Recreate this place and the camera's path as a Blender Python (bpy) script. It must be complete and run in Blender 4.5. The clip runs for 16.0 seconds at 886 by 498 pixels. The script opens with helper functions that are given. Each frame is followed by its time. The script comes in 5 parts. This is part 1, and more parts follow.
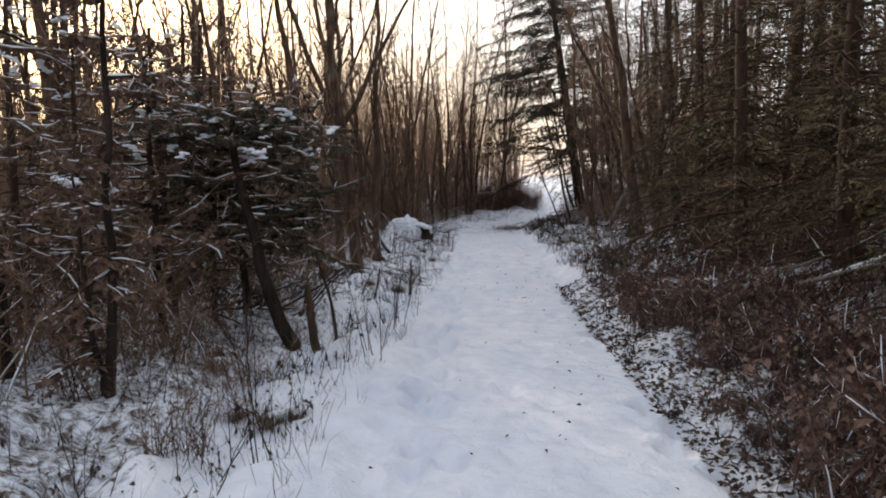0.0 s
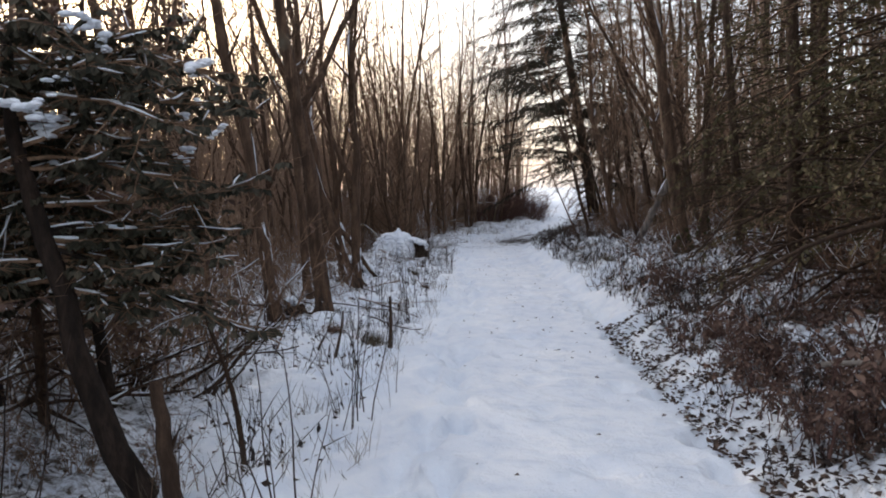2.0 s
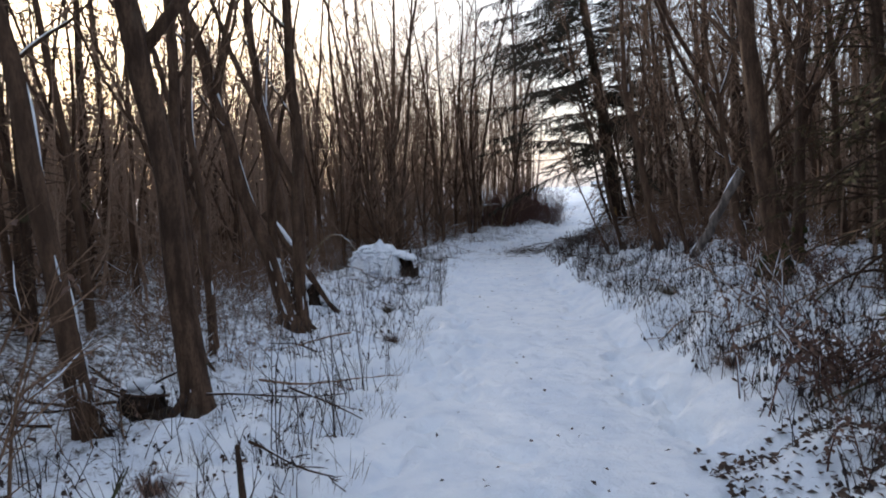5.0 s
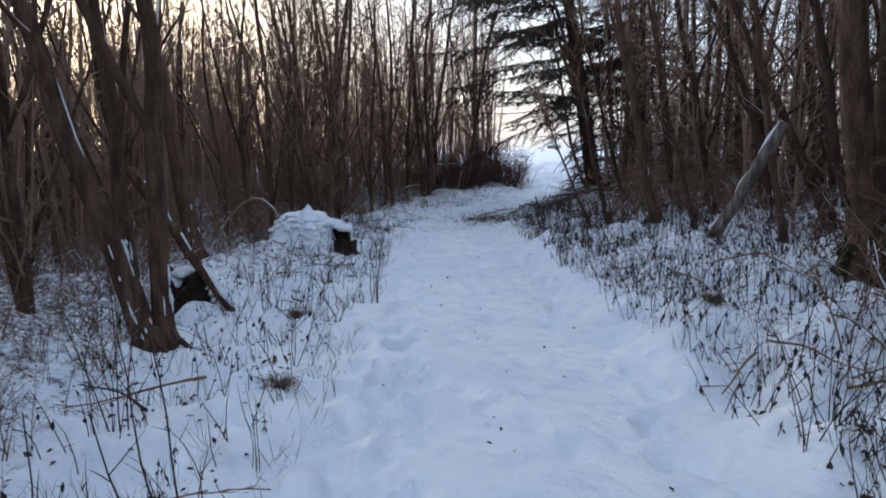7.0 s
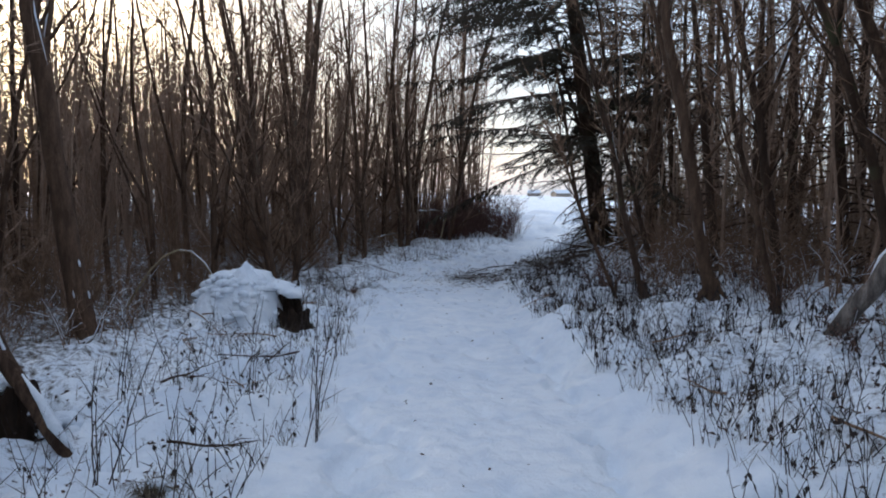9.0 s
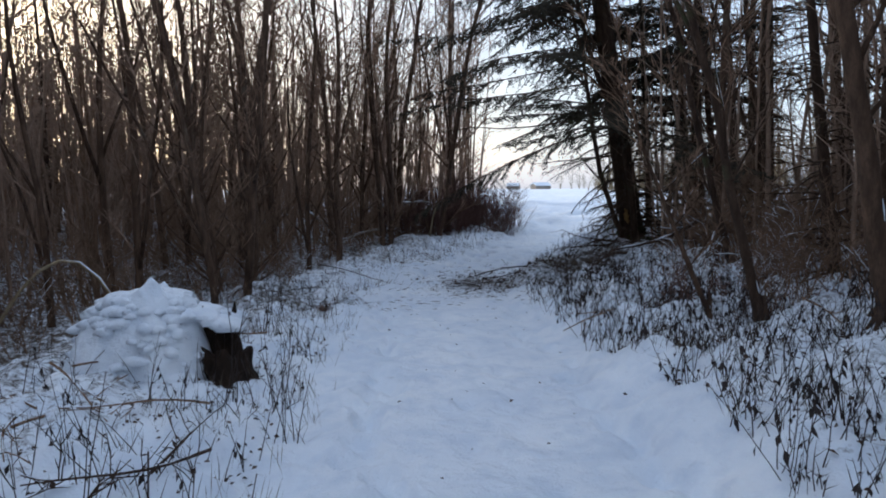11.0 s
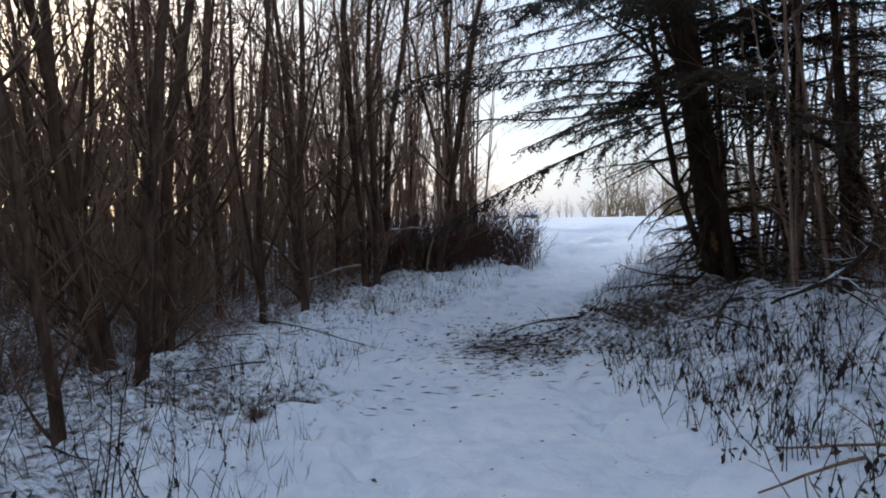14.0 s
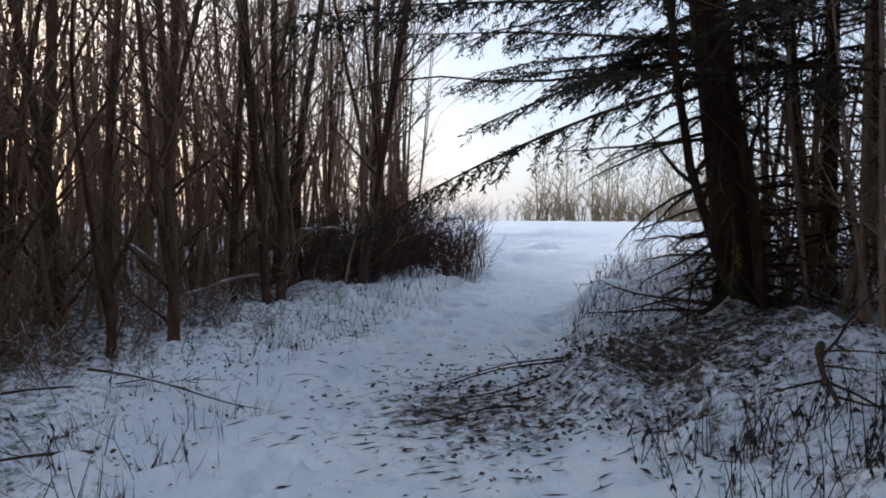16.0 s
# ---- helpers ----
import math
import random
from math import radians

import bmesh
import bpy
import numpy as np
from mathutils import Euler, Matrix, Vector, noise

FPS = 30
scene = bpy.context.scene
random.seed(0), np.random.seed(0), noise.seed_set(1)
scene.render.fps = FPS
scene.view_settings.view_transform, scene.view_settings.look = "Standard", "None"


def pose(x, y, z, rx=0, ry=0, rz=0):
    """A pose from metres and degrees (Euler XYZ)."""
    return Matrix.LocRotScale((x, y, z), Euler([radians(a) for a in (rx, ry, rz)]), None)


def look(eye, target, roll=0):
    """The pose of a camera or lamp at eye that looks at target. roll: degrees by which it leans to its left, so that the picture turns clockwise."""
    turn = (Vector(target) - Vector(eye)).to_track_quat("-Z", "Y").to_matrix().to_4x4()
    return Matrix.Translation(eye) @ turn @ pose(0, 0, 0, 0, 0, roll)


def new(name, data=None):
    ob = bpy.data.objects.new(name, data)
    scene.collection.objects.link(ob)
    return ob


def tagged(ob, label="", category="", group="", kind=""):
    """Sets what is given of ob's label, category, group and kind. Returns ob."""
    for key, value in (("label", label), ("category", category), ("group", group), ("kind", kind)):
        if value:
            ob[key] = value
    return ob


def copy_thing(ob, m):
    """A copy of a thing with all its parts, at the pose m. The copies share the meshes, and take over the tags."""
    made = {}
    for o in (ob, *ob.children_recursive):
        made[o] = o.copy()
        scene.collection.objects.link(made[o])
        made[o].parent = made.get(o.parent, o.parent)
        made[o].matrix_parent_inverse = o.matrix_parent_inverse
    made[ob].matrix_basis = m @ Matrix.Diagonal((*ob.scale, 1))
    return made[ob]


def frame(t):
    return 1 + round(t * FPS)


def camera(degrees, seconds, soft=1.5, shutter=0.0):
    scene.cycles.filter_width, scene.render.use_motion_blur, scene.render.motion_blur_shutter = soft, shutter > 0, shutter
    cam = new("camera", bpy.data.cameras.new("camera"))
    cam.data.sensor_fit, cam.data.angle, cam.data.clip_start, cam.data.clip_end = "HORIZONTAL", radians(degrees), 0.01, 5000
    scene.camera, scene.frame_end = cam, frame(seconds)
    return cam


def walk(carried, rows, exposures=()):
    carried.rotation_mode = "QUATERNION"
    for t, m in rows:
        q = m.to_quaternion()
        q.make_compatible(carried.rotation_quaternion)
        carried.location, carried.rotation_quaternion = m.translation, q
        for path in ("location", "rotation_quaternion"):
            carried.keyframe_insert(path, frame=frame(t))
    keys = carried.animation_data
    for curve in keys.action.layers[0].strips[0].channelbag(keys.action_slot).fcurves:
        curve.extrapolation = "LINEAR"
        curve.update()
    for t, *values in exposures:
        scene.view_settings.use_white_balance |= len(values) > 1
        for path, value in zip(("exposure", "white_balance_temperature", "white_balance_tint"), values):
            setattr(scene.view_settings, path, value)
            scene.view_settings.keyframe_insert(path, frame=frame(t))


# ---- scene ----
cam = camera(63.3, 16.0, soft=1.9)
EXPOSURE = -0.22
PATH = [
    (0, (0.091, -0.138, 1.44), (0.073, 1.852, 1.24), 0.3),
    (0.5, (0.116, 0.755, 1.421), (0.093, 2.745, 1.22), -0.1),
    (1, (0.092, 1.589, 1.378), (0.068, 3.579, 1.182), -0.2),
    (1.5, (0.113, 2.451, 1.336), (0.079, 4.442, 1.153), -0.7),
    (2, (0.121, 3.322, 1.282), (0.105, 5.315, 1.116), -0.9),
    (2.5, (0.131, 4.182, 1.241), (0.126, 6.177, 1.109), -0.5),
    (3, (0.171, 4.973, 1.202), (0.155, 6.965, 1.025), 0.2),
    (3.2, (0.228, 5.296, 1.201), (0.163, 7.289, 1.052), -0.7),
    (5.3, (0.488, 8.102, 1.269), (0.451, 10.094, 1.097), -1.7),
    (5.5, (0.478, 8.414, 1.245), (0.457, 10.405, 1.058), -1.5),
    (6, (0.528, 9.21, 1.243), (0.576, 11.203, 1.085), -0.6),
    (6.5, (0.584, 10.023, 1.198), (0.648, 12.016, 1.038), -0.4),
    (7, (0.631, 10.859, 1.172), (0.71, 12.839, 0.896), -0.6),
    (7.5, (0.658, 11.678, 1.156), (0.769, 13.661, 0.923), 0.2),
    (8, (0.673, 12.466, 1.147), (0.82, 14.453, 0.971), 0.7),
    (8.5, (0.704, 13.27, 1.158), (0.831, 15.261, 1.014), 0.9),
    (9, (0.71, 14.099, 1.162), (0.85, 16.088, 1.009), 0.9),
    (9.2, (0.736, 14.429, 1.184), (0.879, 16.418, 1.025), 0.9),
    (11.3, (0.647, 18.037, 0.899), (0.85, 20.02, 0.733), -0.3),
    (11.5, (0.637, 18.32, 0.871), (0.821, 20.307, 0.738), 0.5),
    (12, (0.66, 19.025, 0.878), (0.861, 21.012, 0.766), 0.1),
    (12.5, (0.665, 19.715, 0.849), (0.867, 21.702, 0.732), -0.0),
    (13, (0.72, 20.458, 0.822), (0.934, 22.443, 0.717), -0.8),
    (13.5, (0.721, 21.166, 0.802), (0.935, 23.153, 0.727), -1.0),
    (14, (0.799, 21.928, 0.792), (1.036, 23.912, 0.711), -1.1),
    (14.5, (0.882, 22.67, 0.769), (1.113, 24.656, 0.705), -1.2),
    (15, (0.966, 23.403, 0.738), (1.238, 25.384, 0.695), -0.5),
    (15.5, (1.03, 24.15, 0.724), (1.337, 26.126, 0.663), -0.6),
    (16, (1.136, 24.841, 0.755), (1.582, 26.789, 0.677), 0.2),
]
walk(cam, [(t, look(eye, target, roll)) for t, eye, target, roll in PATH], [(0.0, EXPOSURE + 0.24, 6850, 14), (2.0, EXPOSURE + 0.42, 6550, 13), (3.0, EXPOSURE + 0.58, 6600, 13), (5.5, EXPOSURE + 0.14, 5800, 11), (7.0, EXPOSURE + 0.18, 5600, 9), (8.5, EXPOSURE + 0.2, 5700, 10), (9.2, EXPOSURE + 0.1, 5650, 9), (12.5, EXPOSURE + 0.06, 5560, 9), (16.0, EXPOSURE - 0.02, 5820, 11)])

# ---- light: low winter sun ahead to the left, thin bright sky ----
SUN_ELEV, SUN_AZ = radians(11.5), radians(-26.0)
world = bpy.data.worlds.new("winter_sky")
scene.world = world
world.use_nodes = True
wn = world.node_tree
sky = wn.nodes.new("ShaderNodeTexSky")
sky.sky_type = 'NISHITA'
sky.sun_disc = False
sky.sun_elevation, sky.sun_rotation = SUN_ELEV, SUN_AZ
sky.air_density, sky.dust_density, sky.ozone_density = 1.0, 3.0, 1.0
wn.nodes["Background"].inputs[1].default_value = 0.185
veil = wn.nodes.new("ShaderNodeMix")  # thin bright cloud before the clear sky
veil.data_type = 'RGBA'
veil.inputs[0].default_value = 0.47
wn.links.new(sky.outputs[0], veil.inputs[6])
veil.inputs[7].default_value = (7.3, 7.8, 8.7, 1.0)
wn.links.new(veil.outputs[2], wn.nodes["Background"].inputs[0])
sun = new("sun", bpy.data.lights.new("sun", 'SUN'))
sun.data.energy, sun.data.angle, sun.data.color = 4.2, radians(0.6), (1.0, 0.86, 0.68)
sun_dir = Vector((math.sin(SUN_AZ) * math.cos(SUN_ELEV), math.cos(SUN_AZ) * math.cos(SUN_ELEV), math.sin(SUN_ELEV)))
sun.matrix_world = look(sun_dir * 60, (0, 0, 0))


# ---- materials ----
def material(name, rough=0.8):
    m = bpy.data.materials.new(name)
    m.use_nodes = True
    nt = m.node_tree
    b = nt.nodes["Principled BSDF"]
    b.inputs["Roughness"].default_value = rough
    b.inputs["Specular IOR Level"].default_value = 0.22
    return m, nt, b


def node(nt, kind, **ins):
    n = nt.nodes.new(kind)
    for key, value in ins.items():
        n.inputs[key.replace("_", " ")].default_value = value
    return n


def mix(nt, fac, a, b):
    """A colour mix of two colours or sockets."""
    n = nt.nodes.new("ShaderNodeMix")
    n.data_type = 'RGBA'
    for sock, v in ((n.inputs[0], fac), (n.inputs[6], a), (n.inputs[7], b)):
        if isinstance(v, bpy.types.NodeSocket):
            nt.links.new(v, sock)
        elif isinstance(v, tuple):
            sock.default_value = (*v, 1.0)
        else:
            sock.default_value = v
    return n.outputs[2]


def remap(nt, value, lo, hi, a=0.0, b=1.0):
    n = nt.nodes.new("ShaderNodeMapRange")
    nt.links.new(value, n.inputs[0])
    for k, v in enumerate((lo, hi, a, b)):
        n.inputs[k + 1].default_value = v
    return n.outputs[0]


def noise_of(nt, scale, detail=4.0, stretch=(1, 1, 1), space="Object", rough=0.5, warp=0.0):
    tc = nt.nodes.new("ShaderNodeTexCoord")
    mp = nt.nodes.new("ShaderNodeMapping")
    mp.inputs["Scale"].default_value = stretch
    nt.links.new(tc.outputs[space], mp.inputs[0])
    n = node(nt, "ShaderNodeTexNoise", Scale=scale, Detail=detail, Roughness=rough, Distortion=warp)
    nt.links.new(mp.outputs[0], n.inputs["Vector"])
    return n.outputs[0]


def bump(nt, b, height, strength, distance):
    n = node(nt, "ShaderNodeBump", Strength=strength, Distance=distance)
    nt.links.new(height, n.inputs["Height"])
    nt.links.new(n.outputs[0], b.inputs["Normal"])


def bark(name, dark, light, lichen=None, amount=0.62):
    m, nt, b = material(name, 0.9)
    grain = noise_of(nt, 14.0, 6.0, (1, 1, 0.22))
    broad = noise_of(nt, 1.6, 3.0)
    col = mix(nt, remap(nt, grain, 0.38, 0.64), dark, light)
    flakes = noise_of(nt, 60.0, 5.0, (1, 1, 0.35), "Object", 0.65)
    col = mix(nt, remap(nt, flakes, 0.42, 0.62, 0.0, 0.6), col, (dark[0] * 0.6, dark[1] * 0.6, dark[2] * 0.6))
    if lichen:
        col = mix(nt, remap(nt, broad, amount, amount + 0.1), col, lichen)
    oi = nt.nodes.new("ShaderNodeObjectInfo")
    col2 = mix(nt, remap(nt, oi.outputs["Random"], 0.0, 1.0, 0.0, 0.35), col, light)
    nt.links.new(col2, b.inputs["Base Color"])
    rough = nt.nodes.new("ShaderNodeMath")
    rough.operation = 'MULTIPLY_ADD'
    nt.links.new(flakes, rough.inputs[0])
    rough.inputs[1].default_value = 0.4
    nt.links.new(grain, rough.inputs[2])
    bump(nt, b, rough.outputs[0], 1.0, 0.035)
    return m


def leafy(name, a, b_, rough=0.75):
    m, nt, b = material(name, rough)
    geo = nt.nodes.new("ShaderNodeNewGeometry")
    col = mix(nt, geo.outputs["Random Per Island"], a, b_)
    fine = noise_of(nt, 40.0, 3.0)
    nt.links.new(mix(nt, remap(nt, fine, 0.4, 0.75, 0.0, 0.35), col, (a[0] * 0.5, a[1] * 0.5, a[2] * 0.5)), b.inputs["Base Color"])
    return m


BARK = bark("bark_greybrown", (0.043, 0.025, 0.016), (0.150, 0.091, 0.057), (0.13, 0.11, 0.08))
BARK_DARK = bark("bark_dark", (0.028, 0.016, 0.010), (0.096, 0.059, 0.038), (0.07, 0.085, 0.035), 0.6)
TWIG = bark("twig_brown", (0.150, 0.091, 0.057), (0.33, 0.208, 0.132))
TWIG_DARK = bark("stalk_dark", (0.022, 0.016, 0.014), (0.070, 0.048, 0.038))
# paler than TWIG: haze and backlight of the deep wood put into the colour
TWIG_HAZED = bark("twig_hazed", (0.210, 0.136, 0.094), (0.41, 0.278, 0.195))
TWIG_RED = bark("twig_reddish", (0.072, 0.037, 0.031), (0.18, 0.098, 0.078))
# own colour of the snag and bent branch; on hedge plants it stands for haze
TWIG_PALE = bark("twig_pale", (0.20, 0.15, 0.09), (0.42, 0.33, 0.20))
LOGWOOD = bark("weathered_log", (0.16, 0.13, 0.105), (0.38, 0.33, 0.28), (0.12, 0.10, 0.05))
LOGBARK = bark("grey_log_bark", (0.09, 0.074, 0.064), (0.29, 0.245, 0.21))
BLACKBARK = bark("black_bark", (0.013, 0.009, 0.007), (0.050, 0.033, 0.024))
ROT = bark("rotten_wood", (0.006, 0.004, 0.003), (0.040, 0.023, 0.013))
MOSS = leafy("moss", (0.022, 0.026, 0.008), (0.06, 0.058, 0.018), 0.95)
NEEDLES = leafy("spruce_needles", (0.017, 0.015, 0.009), (0.050, 0.039, 0.021))
NEEDLES_OLIVE = leafy("olive_needles", (0.062, 0.053, 0.025), (0.165, 0.125, 0.060))
NEEDLES_BROWN = leafy("dry_needles", (0.12, 0.076, 0.048), (0.27, 0.185, 0.108))
DEADLEAF = leafy("dead_leaves", (0.065, 0.040, 0.032), (0.25, 0.155, 0.112))
LITTER = leafy("wet_leaf_litter", (0.032, 0.022, 0.018), (0.125, 0.082, 0.060))
JUNIPER = leafy("dark_evergreen", (0.030, 0.031, 0.020), (0.095, 0.080, 0.055))
DARKLEAF = leafy("frosted_dark_leaves", (0.020, 0.016, 0.016), (0.060, 0.045, 0.040))
STRAW = leafy("straw", (0.06, 0.045, 0.030), (0.18, 0.145, 0.095))


def snow_material(name, litter=False):
    m, nt, b = material(name, 0.6)
    broad = noise_of(nt, 1.1, 4.0)
    col = mix(nt, remap(nt, broad, 0.3, 0.7), (0.76, 0.81, 0.88), (0.90, 0.92, 0.94))
    fine = noise_of(nt, 55.0, 5.0)
    packed = noise_of(nt, 5.0, 6.0)
    col = mix(nt, remap(nt, packed, 0.45, 0.72, 0.0, 0.55), col, (0.62, 0.69, 0.79))
    if litter:
        at = nt.nodes.new("ShaderNodeAttribute")
        at.attribute_name = "litter"
        patch = noise_of(nt, 10.5, 12.0, (1, 1.3, 1), "Object", 0.74, 0.4)
        spots = nt.nodes.new("ShaderNodeMath")
        spots.operation = 'MULTIPLY_ADD'
        nt.links.new(at.outputs["Fac"], spots.inputs[0])
        spots.inputs[1].default_value = 0.52
        nt.links.new(patch, spots.inputs[2])
        soil = mix(nt, fine, (0.030, 0.021, 0.014), (0.12, 0.085, 0.055))
        col = mix(nt, remap(nt, spots.outputs[0], 0.72, 0.88), col, soil)
    nt.links.new(col, b.inputs["Base Color"])
    lumps = noise_of(nt, 9.0, 6.0)
    add = nt.nodes.new("ShaderNodeMath")
    add.operation = 'MULTIPLY_ADD'
    nt.links.new(fine, add.inputs[0])
    add.inputs[1].default_value = 0.25
    nt.links.new(lumps, add.inputs[2])
    bump(nt, b, add.outputs[0], 0.7, 0.06)
    return m


SNOW = snow_material("snow")
SNOW_GROUND = snow_material("snow_ground", True)


# ---- lie of the land ----
CY = [-8, 0, 8.7, 15.5, 18.5, 24, 28, 31, 34, 37.5, 42, 50, 80, 140]
CX = [0.1, 0.5, 0.92, 1.3, 1.4, 1.55, 1.8, 2.4, 3.9, 6.0, 9.2, 14.5, 32, 70]
ZY = [-8, 0, 6.5, 10.7, 15.5, 18.5, 24, 28.4, 31, 34, 37, 41, 50, 62, 90]
ZZ = [0.2, 0.03, -0.24, -0.38, -0.5, -0.58, -0.7, -0.78, -0.72, -0.6, -0.35, -0.08, 0.4, 0.72, 0.75]


def lattice(ix, iy, seed):
    h = (ix.astype(np.int64) * 374761393 + iy.astype(np.int64) * 668265263 + seed * 974634777) & 0x7fffffff
    h = ((h ^ (h >> 13)) * 1274126177) & 0x7fffffff
    return ((h ^ (h >> 16)) & 0xffff) / 65535.0 - 0.5


def vnoise(x, y, seed=0):
    """Smooth noise from -0.5 to 0.5 on arrays."""
    fx, fy = np.floor(x), np.floor(y)
    u, v = x - fx, y - fy
    u, v = u * u * (3 - 2 * u), v * v * (3 - 2 * v)
    a, b = lattice(fx, fy, seed), lattice(fx + 1, fy, seed)
    c, d = lattice(fx, fy + 1, seed), lattice(fx + 1, fy + 1, seed)
    return (a * (1 - u) + b * u) * (1 - v) + (c * (1 - u) + d * u) * v


def across(x, y):
    return x - np.interp(y, CY, CX)


def land(x, y):
    """Height of the snow, without footprints."""
    x, y = np.asarray(x, float), np.asarray(y, float)
    d = across(x, y)
    fade = np.interp(y, [36, 48], [1, 0])
    r = np.interp(d, [0.9, 1.5, 3.2, 5, 9], [0, 0.24, 0.58, 0.75, 0.8])
    l = np.interp(-d, [1.2, 3, 6, 14], [0, 0, 0.15, 0.1]) * np.interp(y, [0, 24, 29, 36], [0.2, 0.4, 2.4, 2.0])
    off = np.clip((np.abs(d + 0.1) - 0.8) / 0.7, 0, 1)
    near = np.interp(np.abs(y - 18), [30, 60], [1, 0.3])
    lumps = 0.20 * vnoise(x * 1.1, y * 1.1, 1) + 0.20 * vnoise(x * 2.7, y * 2.7, 2) + 0.13 * vnoise(x * 5.1, y * 5.1, 3) + 0.035 * vnoise(x * 11.0, y * 11.0, 6)
    soft = 0.05 * vnoise(x * 0.7, y * 0.5, 4) + 0.03 * vnoise(x * 3.3, y * 2.1, 5) + 0.012 * vnoise(x * 8.0, y * 6.0, 7)
    return np.interp(y, ZY, ZZ) + fade * (r - l) + near * (lumps * 1.15 * off + soft)


def gz(x, y):
    return float(land(x, y))


def spaced(stops):
    out = []
    for (a, b, step) in stops:
        out += list(np.arange(a, b - 1e-6, step))
    return np.array(out + [stops[-1][1]])


def build_ground():
    xs = spaced([(-3000, -600, 800), (-600, -120, 120), (-120, -40, 16), (-40, -12, 2.0), (-12, -4, 0.4), (-4, -2.2, 0.16), (-2.2, 4.6, 0.055), (4.6, 9, 0.3), (9, 24, 1.0), (24, 60, 4), (60, 200, 20), (200, 600, 100), (600, 3000, 800)])
    ys = spaced([(-3000, -600, 800), (-600, -60, 90), (-60, -8, 4), (-8, 1, 0.4), (1, 36, 0.055), (36, 50, 0.3), (50, 90, 2), (90, 200, 10), (200, 600, 50), (600, 3000, 400)])
    X, Y = np.meshgrid(xs, ys)
    Z = land(X, Y)
    rng = np.random.RandomState(5)
    # two trodden lines of footprints and stray ones
    for k in range(430):
        y = 1.2 + rng.rand() * 34
        side = rng.choice([-0.95, -0.75, 0.85, 0.15, -0.2], p=[0.36, 0.22, 0.2, 0.1, 0.12])
        x = float(np.interp(y, CY, CX)) + side + rng.randn() * 0.1
        a = rng.randn() * 0.25
        dx, dy = X - x, Y - y
        u, v = dx * math.cos(a) + dy * math.sin(a), -dx * math.sin(a) + dy * math.cos(a)
        deep = 0.085 if abs(side) > 0.5 else 0.03
        q = (u / 0.095) ** 2 + (v / 0.165) ** 2
        Z += np.where(q < 4, deep * (-np.exp(-q * q) + 0.16 * np.exp(-(q - 2.2) ** 2 * 1.2)), 0)
    n = len(xs)
    d = across(X, Y)
    def blob(x, y, rx, ry):
        return np.exp(-((X - x) / rx) ** 2 - ((Y - y) / ry) ** 2)
    right = np.clip((d - np.interp(Y, [0, 8, 12], [0.62, 0.72, 1.05])) / 0.8, 0, 1) * np.interp(Y, [0, 10, 14, 26, 28, 36, 40], [0.85, 0.45, 0.36, 0.38, 0.36, 0.4, 0.1])
    left = np.clip((-d - np.interp(Y, [6, 10, 22, 25, 29, 32], [1.45, 1.9, 1.9, 1.5, 1.5, 1.9])) / 1.2, 0, 1) * np.interp(Y, [0, 8, 20, 27, 37, 46], [0.55, 0.48, 0.33, 0.42, 0.38, 0.3]) + np.clip((-d - 3.4) / 1.5, 0, 1) * np.interp(Y, [8, 14, 40, 46], [0, 0.2, 0.2, 0.2])
    wear = 0.40 * blob(2.7, 30.4, 1.0, 1.2) + 0.2 * blob(2.0, 29.5, 1.6, 2.5) + 0.28 * blob(4.7, 30.6, 1.4, 1.1) + 0.35 * blob(0.2, 28.2, 0.9, 0.8) + 0.08 * blob(-0.8, 28.8, 1.0, 2.2)
    litter = np.clip(right + left + wear + 0.06, 0, 0.85) * np.where(d > -3, np.interp(Y, [38, 44], [1, 0]), np.interp(Y, [41, 46], [1, 0])) * (np.abs(X) < 45) * (Y < 70)
    faces = [(j * n + i, j * n + i + 1, (j + 1) * n + i + 1, (j + 1) * n + i) for j in range(len(ys) - 1) for i in range(n - 1)]
    me = bpy.data.meshes.new("ground")
    me.from_pydata(np.stack([X, Y, Z], -1).reshape(-1, 3).tolist(), [], faces)
    me.attributes.new("litter", 'FLOAT', 'POINT').data.foreach_set("value", litter.reshape(-1).astype(np.float32))
    me.polygons.foreach_set("use_smooth", [True] * len(me.polygons))
    me.materials.append(SNOW_GROUND)
    return tagged(new("ground", me), "trodden snow on a woodland path and its verges", "ground", kind="structure")


ground = build_ground()


